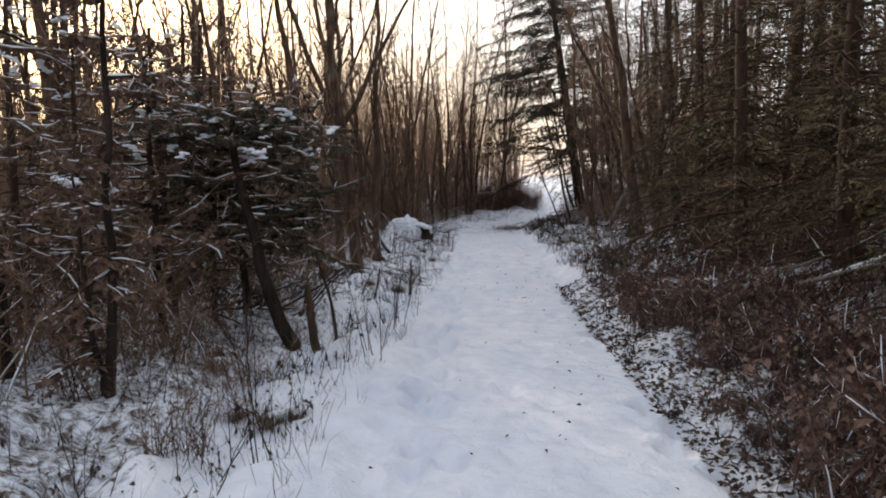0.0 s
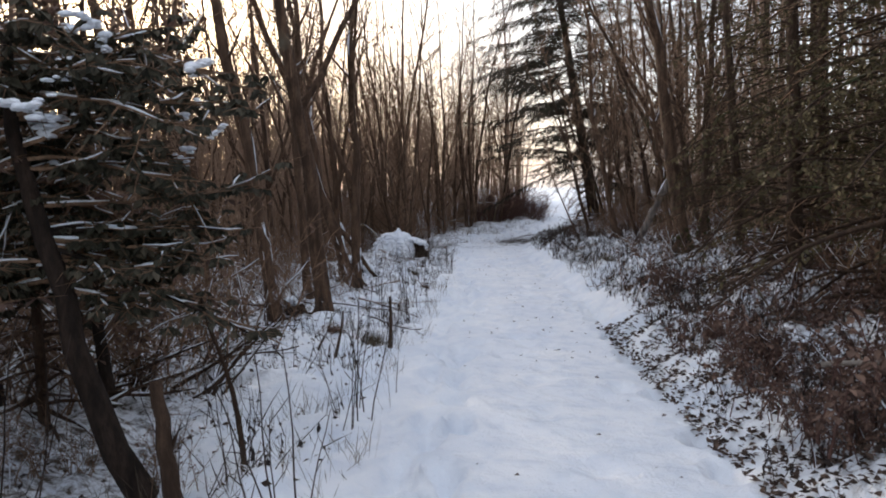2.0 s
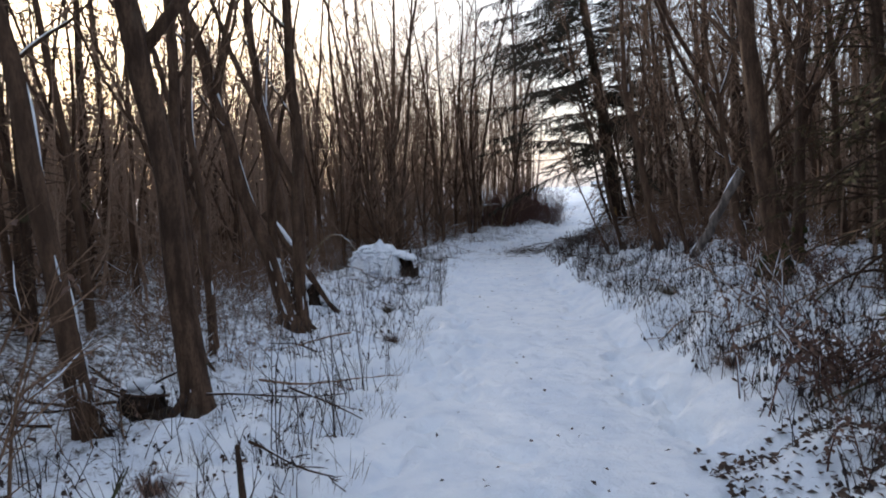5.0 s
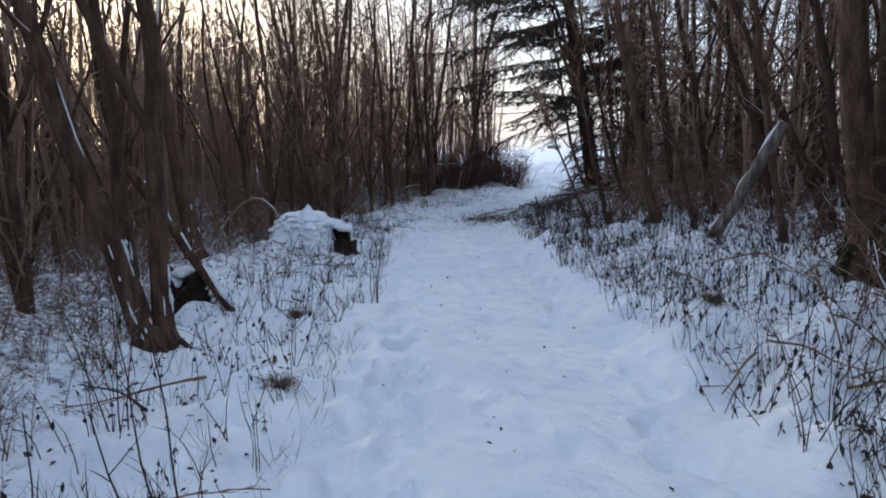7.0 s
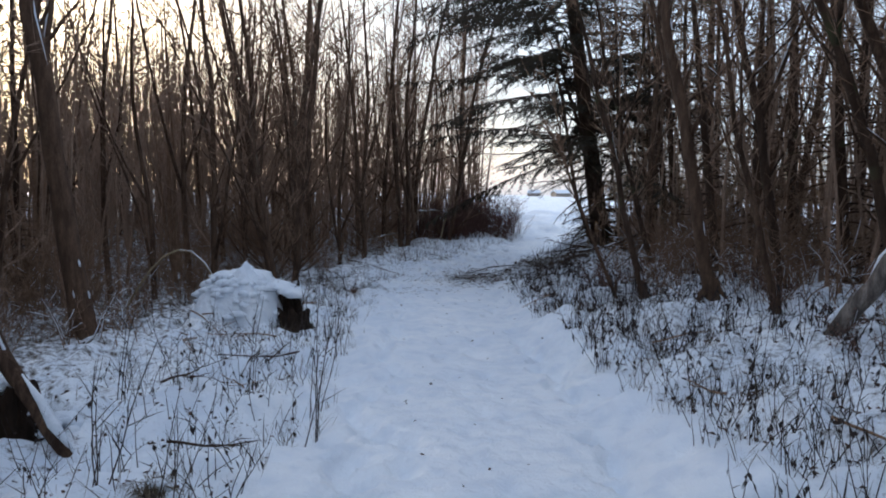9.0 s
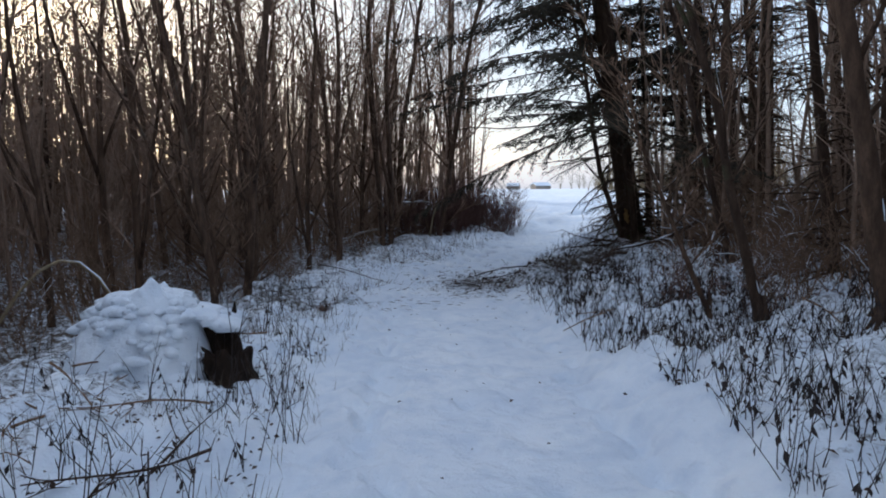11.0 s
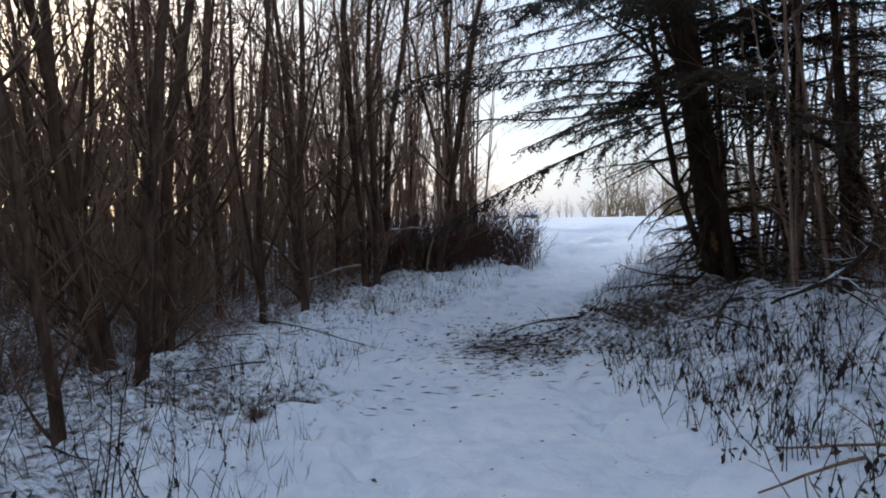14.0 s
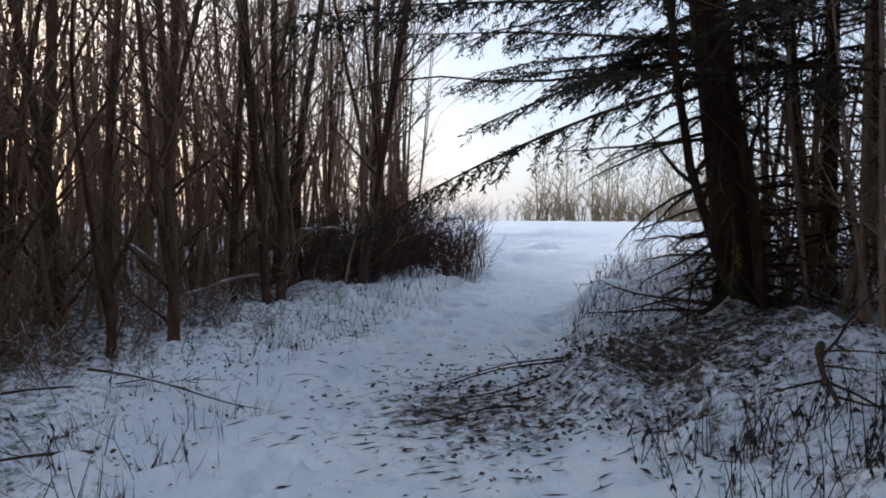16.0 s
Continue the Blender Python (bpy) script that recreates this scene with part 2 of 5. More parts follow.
# ---- building blocks ----
class Shape:
    """Collects tubes, leaves and lumps into one mesh."""

    def __init__(self):
        self.v, self.f = [], []

    def tube(self, pts, rad, n=5):
        v, f, base = self.v, self.f, len(self.v)
        t = (pts[1] - pts[0]).normalized()
        a = t.orthogonal().normalized()
        last = len(pts) - 1
        cone = n == 3  # the finest twigs end in a point
        for i, p in enumerate(pts):
            if cone and i == last:
                v.append(p)
                break
            t = (pts[min(i + 1, last)] - pts[max(i - 1, 0)]).normalized()
            a = (a - t * a.dot(t)).normalized()
            b = t.cross(a)
            for k in range(n):
                w = 2 * math.pi * k / n
                v.append(p + (a * math.cos(w) + b * math.sin(w)) * rad[i])
        for i in range(last - cone):
            for k in range(n):
                k2 = (k + 1) % n
                f.append((base + i * n + k, base + i * n + k2, base + (i + 1) * n + k2, base + (i + 1) * n + k))
        if cone:
            i = base + (last - 1) * n
            f.extend(((i, i + 1, base + last * n), (i + 1, i + 2, base + last * n), (i + 2, i, base + last * n)))
            return
        if n > 4:
            f.append(tuple(base + k for k in range(n))[::-1])
        f.append(tuple(base + last * n + k for k in range(n)))

    def blade(self, p, q, width, side):
        """A thin pointed leaf from p to q."""
        base = len(self.v)
        m = (p + q) * 0.5
        self.v += [p, m + side * width, q, m - side * width]
        self.f.append((base, base + 1, base + 2, base + 3))

    def leaf(self, p, d, length, width, rng):
        """A curled leaf of two halves."""
        side = d.cross(Vector((rng.random() - 0.5, rng.random() - 0.5, rng.random() + 0.2)))
        side = side.normalized() if side.length > 1e-4 else Vector((1, 0, 0))
        up = side.cross(d).normalized()
        base = len(self.v)
        m, q = p + d * length * 0.5, p + d * length
        self.v += [p, m + side * width + up * width * 0.5, q, m - side * width + up * width * 0.5]
        self.f += [(base, base + 1, base + 2), (base, base + 2, base + 3)]

    def lump(self, c, r, rng, rings=5, n=8):
        """A soft uneven heap, flat below."""
        base = len(self.v)
        ph = [rng.random() * 6.28 for _ in range(3)]
        for i in range(rings):
            a = -0.5 + (math.pi / 2 + 0.5) * i / (rings - 0.5)
            for k in range(n):
                w = 2 * math.pi * k / n
                s = 1 + 0.28 * math.sin(2 * w + ph[0]) + 0.18 * math.sin(3 * w + ph[1] + i) + 0.25 * (rng.random() - 0.5)
                self.v.append(c + Vector((math.cos(a) * math.cos(w) * r[0] * s, math.cos(a) * math.sin(w) * r[1] * s, math.sin(a) * r[2])))
        for i in range(rings - 1):
            for k in range(n):
                k2 = (k + 1) % n
                self.f.append((base + i * n + k, base + i * n + k2, base + (i + 1) * n + k2, base + (i + 1) * n + k))
        self.f.append(tuple(base + (rings - 1) * n + k for k in range(n)))
        self.f.append(tuple(base + k for k in range(n))[::-1])

    def mesh(self, name, mat, smooth=True):
        me = bpy.data.meshes.new(name)
        me.from_pydata(self.v, [], self.f)
        me.materials.append(mat)
        me.polygons.foreach_set("use_smooth", [smooth] * len(me.polygons))
        return me


def part(name, shape, mat, parent, label="", smooth=True, kind=""):
    ob = new(name, shape.mesh(name, mat, smooth))
    ob.parent = parent
    if kind:
        tagged(ob, kind=kind)
    if label:
        tagged(ob, label)
    return ob


def around(rng):
    a = rng.random() * 2 * math.pi
    return Vector((math.cos(a), math.sin(a), 0))


def stem(p, d, length, steps, wobble, lift, rng):
    """A wandering line from p along d; lift bends it up (or down)."""
    pts, d = [p.copy()], d.normalized()
    for _ in range(steps):
        d = (d + Vector((rng.uniform(-1, 1), rng.uniform(-1, 1), rng.uniform(-1, 1))) * wobble + Vector((0, 0, lift))).normalized()
        pts.append(pts[-1] + d * (length / steps))
    return pts


def taper(r0, r1, n, power=1.0):
    return [r0 + (r1 - r0) * (i / (n - 1)) ** power for i in range(n)]


def at_on(pts, t):
    i = min(int(t * (len(pts) - 1)), len(pts) - 2)
    u = t * (len(pts) - 1) - i
    return pts[i].lerp(pts[i + 1], u), (pts[i + 1] - pts[i]).normalized()


def snow_on(shape, pts, rad, rng, chance=0.5, thick=1.0):
    """Snow lying in stretches along the upper side of a branch."""
    i = 0
    while i < len(pts) - 1:
        if rng.random() < chance:
            j = min(len(pts) - 1, i + rng.randint(1, 3))
            t = (pts[j] - pts[i]).normalized()
            up = (Vector((0, 0, 1)) - t * t.z)
            up = up.normalized() if up.length > 0.05 else Vector((1, 0, 0))
            big = rad[i] > 0.03
            line = [pts[k] + up * (rad[k] * (0.78 if big else 0.6) + 0.003 * thick) for k in range(i, j + 1)]
            r = [max(rad[k] * (0.40 if big else 0.72), 0.005) * thick * rng.uniform(0.6, 1.2) for k in range(i, j + 1)]
            r[0] *= 0.4
            r[-1] *= 0.4
            shape.tube(line, r, 5)
            i = j
        i += 1


# ---- plants ----
def bare_tree(seed, h, r, limbs=18, twigs=7, start=0.25, spread=0.30, wobble=0.05, stems=1, snow=0.0, mat=BARK, twig_mat=TWIG, fine=3, name="bare_tree", split=True, thick=1.0, forks=0):
    """A leafless tree: trunk, limbs and a crown of fine twigs."""
    rng = random.Random(seed)
    root = new(name)
    tr, cr, sn = Shape(), Shape(), Shape()
    for s in range(stems):
        d = Vector((0, 0, 1)) + around(rng) * (0.0 if stems == 1 else rng.uniform(0.08, 0.26))
        hh = h * (1 if s == 0 else rng.uniform(0.6, 0.95))
        rr = r * (1 if s == 0 else rng.uniform(0.5, 0.8))
        pts = stem(around(rng) * (0 if stems == 1 else r * 1.3) + Vector((0, 0, -0.15)), d, hh, 13, wobble, 0.02, rng)
        rad = taper(rr, rr * 0.12, len(pts), 0.9)
        pts.insert(1, pts[0].lerp(pts[1], 0.28))
        rad.insert(1, rr * 1.02)
        rad[0] = rr * 1.35
        if stems == 1:
            tr.tube(pts, rad, 9)
            for k in range(forks):
                t = rng.uniform(0.10, 0.42)
                p, td = at_on(pts, t)
                fp = stem(p, td + around(rng) * rng.uniform(0.28, 0.5), hh * (0.92 - t) * rng.uniform(0.7, 1.0), 9, wobble * 1.3, 0.05, rng)
                fr = taper(rr * (1 - 0.8 * t) * rng.uniform(0.5, 0.75), 0.007, len(fp), 0.9)
                own = Shape()
                own.tube(fp, fr, 7)
                part("fork", own, mat, root)
                for j in range(limbs // 2):
                    q, qd = at_on(fp, rng.uniform(0.15, 0.98))
                    L = hh * rng.uniform(0.06, 0.14)
                    lp = stem(q, qd * rng.uniform(0.6, 1.1) + around(rng), L, 4, 0.16, 0.10, rng)
                    cr.tube(lp, taper(0.010, 0.004, 5), 4)
                    for m in range(twigs):
                        z, zd = at_on(lp, rng.uniform(0.2, 1.0))
                        cr.tube(stem(z, zd * 0.8 + around(rng) * 0.8, L * rng.uniform(0.25, 0.55), 2, 0.2, 0.05, rng), [0.006 * thick, 0.0045 * thick, 0.002 * thick], 3)
        else:
            own = Shape()
            own.tube(pts, rad, 7)
            part("stem", own, mat, root)
        for k in range(limbs):
            t = start + (0.97 - start) * (k + rng.random()) / limbs
            p, td = at_on(pts, t)
            L = hh * spread * (1.15 - t) * rng.uniform(0.6, 1.3) * min(1.0, 0.25 + 1.9 * t)
            ld = (td * rng.uniform(0.5, 1.1) + around(rng)).normalized()
            lp = stem(p, ld, L, 5, 0.16, 0.10, rng)
            r0 = rr * (1 - 0.85 * t) * rng.uniform(0.28, 0.5)
            lr = taper(max(r0, 0.008), 0.004, len(lp))
            if split and s == 0 and k < 9:
                own = Shape()
                own.tube(lp, lr, 5)
                part("limb", own, mat, root)
            else:
                cr.tube(lp, lr, 5)
            if snow:
                snow_on(sn, lp, lr, rng, snow)
            for j in range(twigs):
                q, qd = at_on(lp, rng.uniform(0.2, 1.0))
                w = (qd * 0.8 + around(rng) * rng.uniform(0.4, 1.0) + Vector((0, 0, rng.uniform(-0.1, 0.5)))).normalized()
                tl = L * rng.uniform(0.25, 0.5)
                tp = stem(q, w, tl, 3, 0.2, 0.06, rng)
                cr.tube(tp, taper(0.0075 * thick, 0.003 * thick, 4), 3)
                for m in range(fine):
                    z, zd = at_on(tp, rng.uniform(0.2, 1.0))
                    y = (zd + around(rng) * 0.8 + Vector((0, 0, rng.uniform(-0.2, 0.4)))).normalized()
                    cr.tube(stem(z, y, tl * rng.uniform(0.3, 0.6), 1, 0.15, 0.0, rng), [0.0045 * thick, 0.0022 * thick], 3)
    if tr.v:
        part("trunk", tr, mat, root)
    part("crown", cr, twig_mat, root, kind="stuff")
    if sn.v:
        part("snow", sn, SNOW, root, "snow lying on the branches", kind="stuff")
    return root


def spruce(seed, h, r, low=0.1, live=0.3, reach=3.2, per_m=9, needle=0.05, droop=0.09, green=NEEDLES, snow=0.0, dense=1.0, split=False, width=0.008, crown_power=1.0, short=0.55, fill_in=0.022, dry=TWIG):
    """A conifer: trunk, boughs, dead lower twigs and needled sprays."""
    rng = random.Random(seed)
    root = new("spruce")
    tr, bo, ne, dead, sn = Shape(), Shape(), Shape(), Shape(), Shape()
    pts = stem(Vector((0, 0, -0.2)), Vector((0, 0, 1)), h, 12, 0.018, 0.02, rng)
    rad = taper(r, 0.02, len(pts))
    pts.insert(1, pts[0].lerp(pts[1], 0.25))
    rad.insert(1, r * 1.02)
    rad[0] = r * 1.5
    tr.tube(pts, rad, 12)
    for k in range(int(h * per_m)):
        t = low + (0.98 - low) * (k + rng.random()) / (h * per_m)
        p, _ = at_on(pts, t)
        is_dead = t < live or rng.random() < 0.12
        L = reach * (1.08 - t) ** crown_power * rng.uniform(0.55, 1.1) * (short if t < live else 1.0)
        d = around(rng) + Vector((0, 0, rng.uniform(-0.1, 0.28)))
        lp = stem(p, d, L, 7, 0.17 if is_dead else 0.07, -droop * rng.uniform(0.5, 1.3) * (2.2 if is_dead else 1.0), rng)
        lr = taper(max(0.03 * (1 - t), 0.011), 0.004, len(lp))
        if split and t < 0.75:
            own = Shape()
            own.tube(lp, lr, 5)
            part("bough", own, BARK_DARK, root)
        else:
            bo.tube(lp, lr, 4)
        if snow and rng.random() < snow:
            snow_on(sn, lp[3:], [q + 0.012 for q in lr[3:]], rng, 0.4, 0.9)
        steps = int(L / 0.17 * dense)
        for j in range(steps):
            u = 0.12 + 0.88 * (j + rng.random()) / steps
            q, qd = at_on(lp, min(u, 0.999))
            side = qd.cross(Vector((0, 0, 1)))
            side = side.normalized() if side.length > 0.01 else Vector((1, 0, 0))
            w = (qd * 0.75 + side * rng.choice((-1, 1)) + Vector((0, 0, rng.uniform(-0.75, 0.1)))).normalized()
            sl = min(0.6, L * 0.28) * (1.15 - 0.7 * u) * rng.uniform(0.7, 1.3)
            sp = stem(q, w, sl, 2, 0.14, -0.08, rng)
            if is_dead:
                dead.tube(sp, [0.005, 0.0035, 0.002], 3)
                for m in range(2):
                    z, zd = at_on(sp, rng.random())
                    dead.tube([z, z + (zd + around(rng) * 0.8).normalized() * sl * 0.4], [0.003, 0.0015], 3)
                continue
            bo.tube(sp, [0.005, 0.004, 0.0025], 3)
            cnt = max(4, int(sl / fill_in))
            for m in range(cnt):
                z, zd = at_on(sp, (m + 0.5) / cnt)
                nd = (zd * 0.8 + around(rng) * 0.7 + Vector((0, 0, rng.uniform(-0.7, 0.4)))).normalized()
                ne.blade(z, z + nd * needle * rng.uniform(0.8, 1.5), width * rng.uniform(0.7, 1.2), nd.orthogonal().normalized())
    part("trunk", tr, BARK_DARK, root)
    part("branchwork", bo, BARK_DARK, root, kind="stuff")
    if dead.v:
        part("dead_brushwood", dead, dry, root, "bare dead lower twigs", kind="stuff")
    if ne.v:
        part("foliage", ne, green, root, "dense needles", False, kind="stuff")
    if sn.v:
        part("snow", sn, SNOW, root, "snow lying on the boughs", kind="stuff")
    return root


def brush(seed, h, stems_n, spread=0.8, twigs=7, mat=TWIG, leaves=0, snow=0.0, name="shrub", arch=0.0, fine=2, thick=1.0):
    """A leafless thicket of many stems from the ground."""
    rng = random.Random(seed)
    root = new(name)
    st, tw, le, sn = Shape(), Shape(), Shape(), Shape()
    for k in range(stems_n):
        p = around(rng) * rng.uniform(0, spread * 0.55) + Vector((0, 0, -0.05))
        d = Vector((0, 0, 1)) + around(rng) * rng.uniform(0.1, 0.75)
        L = h * rng.uniform(0.45, 1.1)
        lp = stem(p, d, L, 6, 0.12, 0.03 - arch * rng.random(), rng)
        lr = taper((0.006 + 0.0035 * h * rng.random()) * thick, 0.002 * thick, len(lp))
        st.tube(lp, lr, 4)
        if snow:
            snow_on(sn, lp, [q + 0.003 for q in lr], rng, snow)
        for j in range(twigs):
            q, qd = at_on(lp, rng.uniform(0.2, 1.0))
            w = (qd * 0.7 + around(rng) * 0.8 + Vector((0, 0, rng.uniform(-0.2, 0.3)))).normalized()
            tl = L * rng.uniform(0.14, 0.36)
            tp = stem(q, w, tl, 2, 0.2, 0.02 - arch * 0.3, rng)
            tw.tube(tp, [0.0045 * thick, 0.0033 * thick, 0.002 * thick], 3)
            if snow and rng.random() < snow:
                snow_on(sn, tp, [0.007] * 3, rng, 0.7)
            for m in range(fine):
                z, zd = at_on(tp, rng.random())
                tw.tube([z, z + (zd + around(rng) * 0.8).normalized() * tl * 0.45], [0.003 * thick, 0.0016 * thick], 3)
            for m in range(leaves):
                z, zd = at_on(tp, rng.random())
                le.leaf(z, (around(rng) + Vector((0, 0, -0.7))).normalized(), rng.uniform(0.03, 0.07), rng.uniform(0.010, 0.02), rng)
    part("stem_mass", st, mat, root, kind="stuff")
    part("twig_mass", tw, mat, root, kind="stuff")
    if le.v:
        part("foliage", le, DEADLEAF, root, "curled brown dead leaves", False, kind="stuff")
    if sn.v:
        part("snow", sn, SNOW, root, "snow lying on the twigs", kind="stuff")
    return root


def weed(seed, h, n, leaves, name="dry_weed"):
    """Dry weed stalks with a few hanging dark leaves."""
    rng = random.Random(seed)
    root = new(name)
    st, le = Shape(), Shape()
    for k in range(n):
        p = around(rng) * rng.uniform(0, 0.16) + Vector((0, 0, -0.04))
        lp = stem(p, Vector((0, 0, 1)) + around(rng) * rng.uniform(0, 0.5), h * rng.uniform(0.5, 1.15), 5, 0.11, -0.02, rng)
        st = Shape()
        st.tube(lp, taper(0.0045, 0.002, 6), 4)
        for j in range(rng.randint(0, 3)):
            q, qd = at_on(lp, rng.uniform(0.3, 0.95))
            st.tube(stem(q, qd + around(rng), h * rng.uniform(0.1, 0.3), 2, 0.2, 0, rng), [0.003, 0.0025, 0.0015], 3)
        for j in range(leaves):
            q, qd = at_on(lp, rng.uniform(0.25, 1.0))
            for m in range(rng.randint(1, 2)):
                le.leaf(q, (around(rng) * 0.35 + Vector((0, 0, -1))).normalized(), rng.uniform(0.05, 0.11), rng.uniform(0.010, 0.020), rng)
        part("stalk", st, TWIG_DARK, root)
    if le.v:
        part("foliage", le, DARKLEAF, root, "shrivelled dark hanging leaves", False, kind="stuff")
    return root


def stick(name, a, b, r0, r1, mat, label, sag=0.0, snow=0.0, forks=0, seed=1, sides=7, crook=0.022, thick=1.0):
    """A fallen or leaning piece of wood from a to b."""
    rng = random.Random(seed)
    a, b = Vector(a), Vector(b)
    root = new(name)
    root.location = a
    n = max(7, int((b - a).length / 0.2))
    ph = [rng.uniform(0, 6.28) for _ in range(3)]
    pts = []
    for i in range(n + 1):
        t = i / n
        w = Vector((math.sin(4.3 * t + ph[0]), math.sin(3.7 * t + ph[1]), math.sin(5.1 * t + ph[2]))) - Vector([math.sin(q) for q in ph])
        w = w * crook * (b - a).length + Vector((rng.uniform(-1, 1), rng.uniform(-1, 1), rng.uniform(-1, 1))) * 0.3 * r1 * (i > 0)
        pts.append((b - a) * t + w + Vector((0, 0, sag * math.sin(math.pi * t))))
    rad = taper(r0, r1, n + 1)
    wood, sn = Shape(), Shape()
    wood.tube(pts, rad, sides)
    for k in range(forks):
        q, qd = at_on(pts, rng.uniform(0.25, 0.95))
        fp = stem(q, qd * 0.8 + around(rng) * 0.8 + Vector((0, 0, rng.uniform(-0.3, 0.4))), (b - a).length * rng.uniform(0.15, 0.4), 4, 0.2, 0, rng)
        side = Shape()
        side.tube(fp, taper(r1 * 0.9, 0.003, 5), 4)
        for m in range(3):
            z, zd = at_on(fp, rng.uniform(0.2, 1.0))
            side.tube(stem(z, zd + around(rng) * 0.7, (b - a).length * rng.uniform(0.05, 0.14), 2, 0.2, 0, rng), [0.004, 0.003, 0.0015], 3)
        part("side_branch", side, mat, root)
        if snow:
            snow_on(sn, fp, taper(r1, 0.006, 5), rng, snow)
    part("wood", wood, mat, root)
    if snow:
        skip = len(pts) // 4 if r0 > 0.1 else 0
        snow_on(sn, pts[skip:], rad[skip:], rng, snow, thick)
        if sn.v:
            part("snow", sn, SNOW, root, "snow lying along its upper side", kind="stuff")
    return tagged(root, label, "branch")


def plant(proto, x, y, scale=1.0, turn=0.0, lean=0.0, nod=0.0, sink=0.0, label="", group=""):
    """A copy of a plant at (x, y) on the snow; lean tips it towards +x, nod towards the camera's side."""
    m = Matrix.Translation((x, y, gz(x, y) - sink)) @ pose(0, 0, 0, nod, math.degrees(math.atan(lean)), 0) @ pose(0, 0, 0, 0, 0, turn) @ Matrix.Scale(scale, 4)
    ob = copy_thing(proto, m)
    if label:
        tagged(ob, label)
    if group:
        tagged(ob, group=group)
    return ob


def drop(proto):
    """Takes a pattern plant out of the scene once its copies stand."""
    for o in (*proto.children_recursive, proto):
        bpy.data.objects.remove(o)


dice = random.Random(11)

# ---- bare trees ----
stout = [tagged(bare_tree(20 + k, 11.5, 0.17, 20, 8, 0.22, 0.30, 0.045, 1, 0.35), "leafless tree with a dark grey-brown trunk, some snow on its limbs", "tree", "bare woodland trees") for k in range(3)]
slim = [tagged(bare_tree(40 + k, 10.5, 0.066, 24, 7, 0.06, 0.19, 0.085, forks=k % 3), "slender leafless tree with upright dark branches", "tree", "bare woodland trees") for k in range(5)]
clump = [tagged(bare_tree(60 + k, 6.5, 0.045, 11, 5, 0.10, 0.26, 0.07, 4, 0.0, TWIG, TWIG_HAZED, 1, "sapling_clump"), "clump of thin leafless brown saplings", "tree", "sapling clumps") for k in range(4)]


def stand(protos, rows, base):
    """Plants rows of (x, y, lean, radius)."""
    for x, y, lean, r in rows:
        plant(dice.choice(protos), x, y, (0.35 + 0.6 * r / base if base < 0.1 else 0.85 * r / base), dice.uniform(0, 360), lean, dice.uniform(-3, 3))


# the edge of the wood where the path bends
stand(slim, [(-1.94, 30.3, -0.12, 0.12), (-1.32, 29.15, 0.05, 0.10), (-1.43, 30.3, 0.075, 0.085), (-1.45, 27.6, -0.02, 0.066), (-0.7, 33.5, -0.01, 0.076),
             (-1.63, 34.9, -0.04, 0.09), (-0.31, 35.5, -0.04, 0.11), (0.95, 36.0, -0.14, 0.11), (1.5, 38.2, 0.02, 0.14), (2.5, 37.3, 0.09, 0.12), (-3.0, 32.3, 0.02, 0.075)], 0.085)
stand(slim, [(-2.2, 34.6, -0.02, 0.075), (-1.5, 30.9, 0.07, 0.08), (-0.06, 33.6, -0.04, 0.10), (-1.7, 35.3, 0.0, 0.075), (1.15, 36.1, -0.03, 0.11), (3.0, 40.2, 0.16, 0.16),
             (-1.95, 29.8, -0.15, 0.105), (-2.0, 32.8, 0.0, 0.15), (-3.9, 34.0, -0.15, 0.105), (-2.2, 36.2, 0.0, 0.17), (0.4, 37.0, -0.05, 0.10), (-3.9, 37.0, -0.06, 0.11)], 0.085)
# on the bank to the right, further in
stand(stout, [(9.9, 31.0, -0.06, 0.16)], 0.17)
stand(slim, [(6.6, 25.3, -0.1, 0.08), (7.6, 23.0, -0.05, 0.11), (8.4, 27.5, 0.0, 0.12), (7.4, 29.3, -0.12, 0.09), (6.3, 18.6, -0.12, 0.09), (6.9, 20.2, -0.2, 0.08), (5.5, 27.1, -0.13, 0.09)], 0.085)



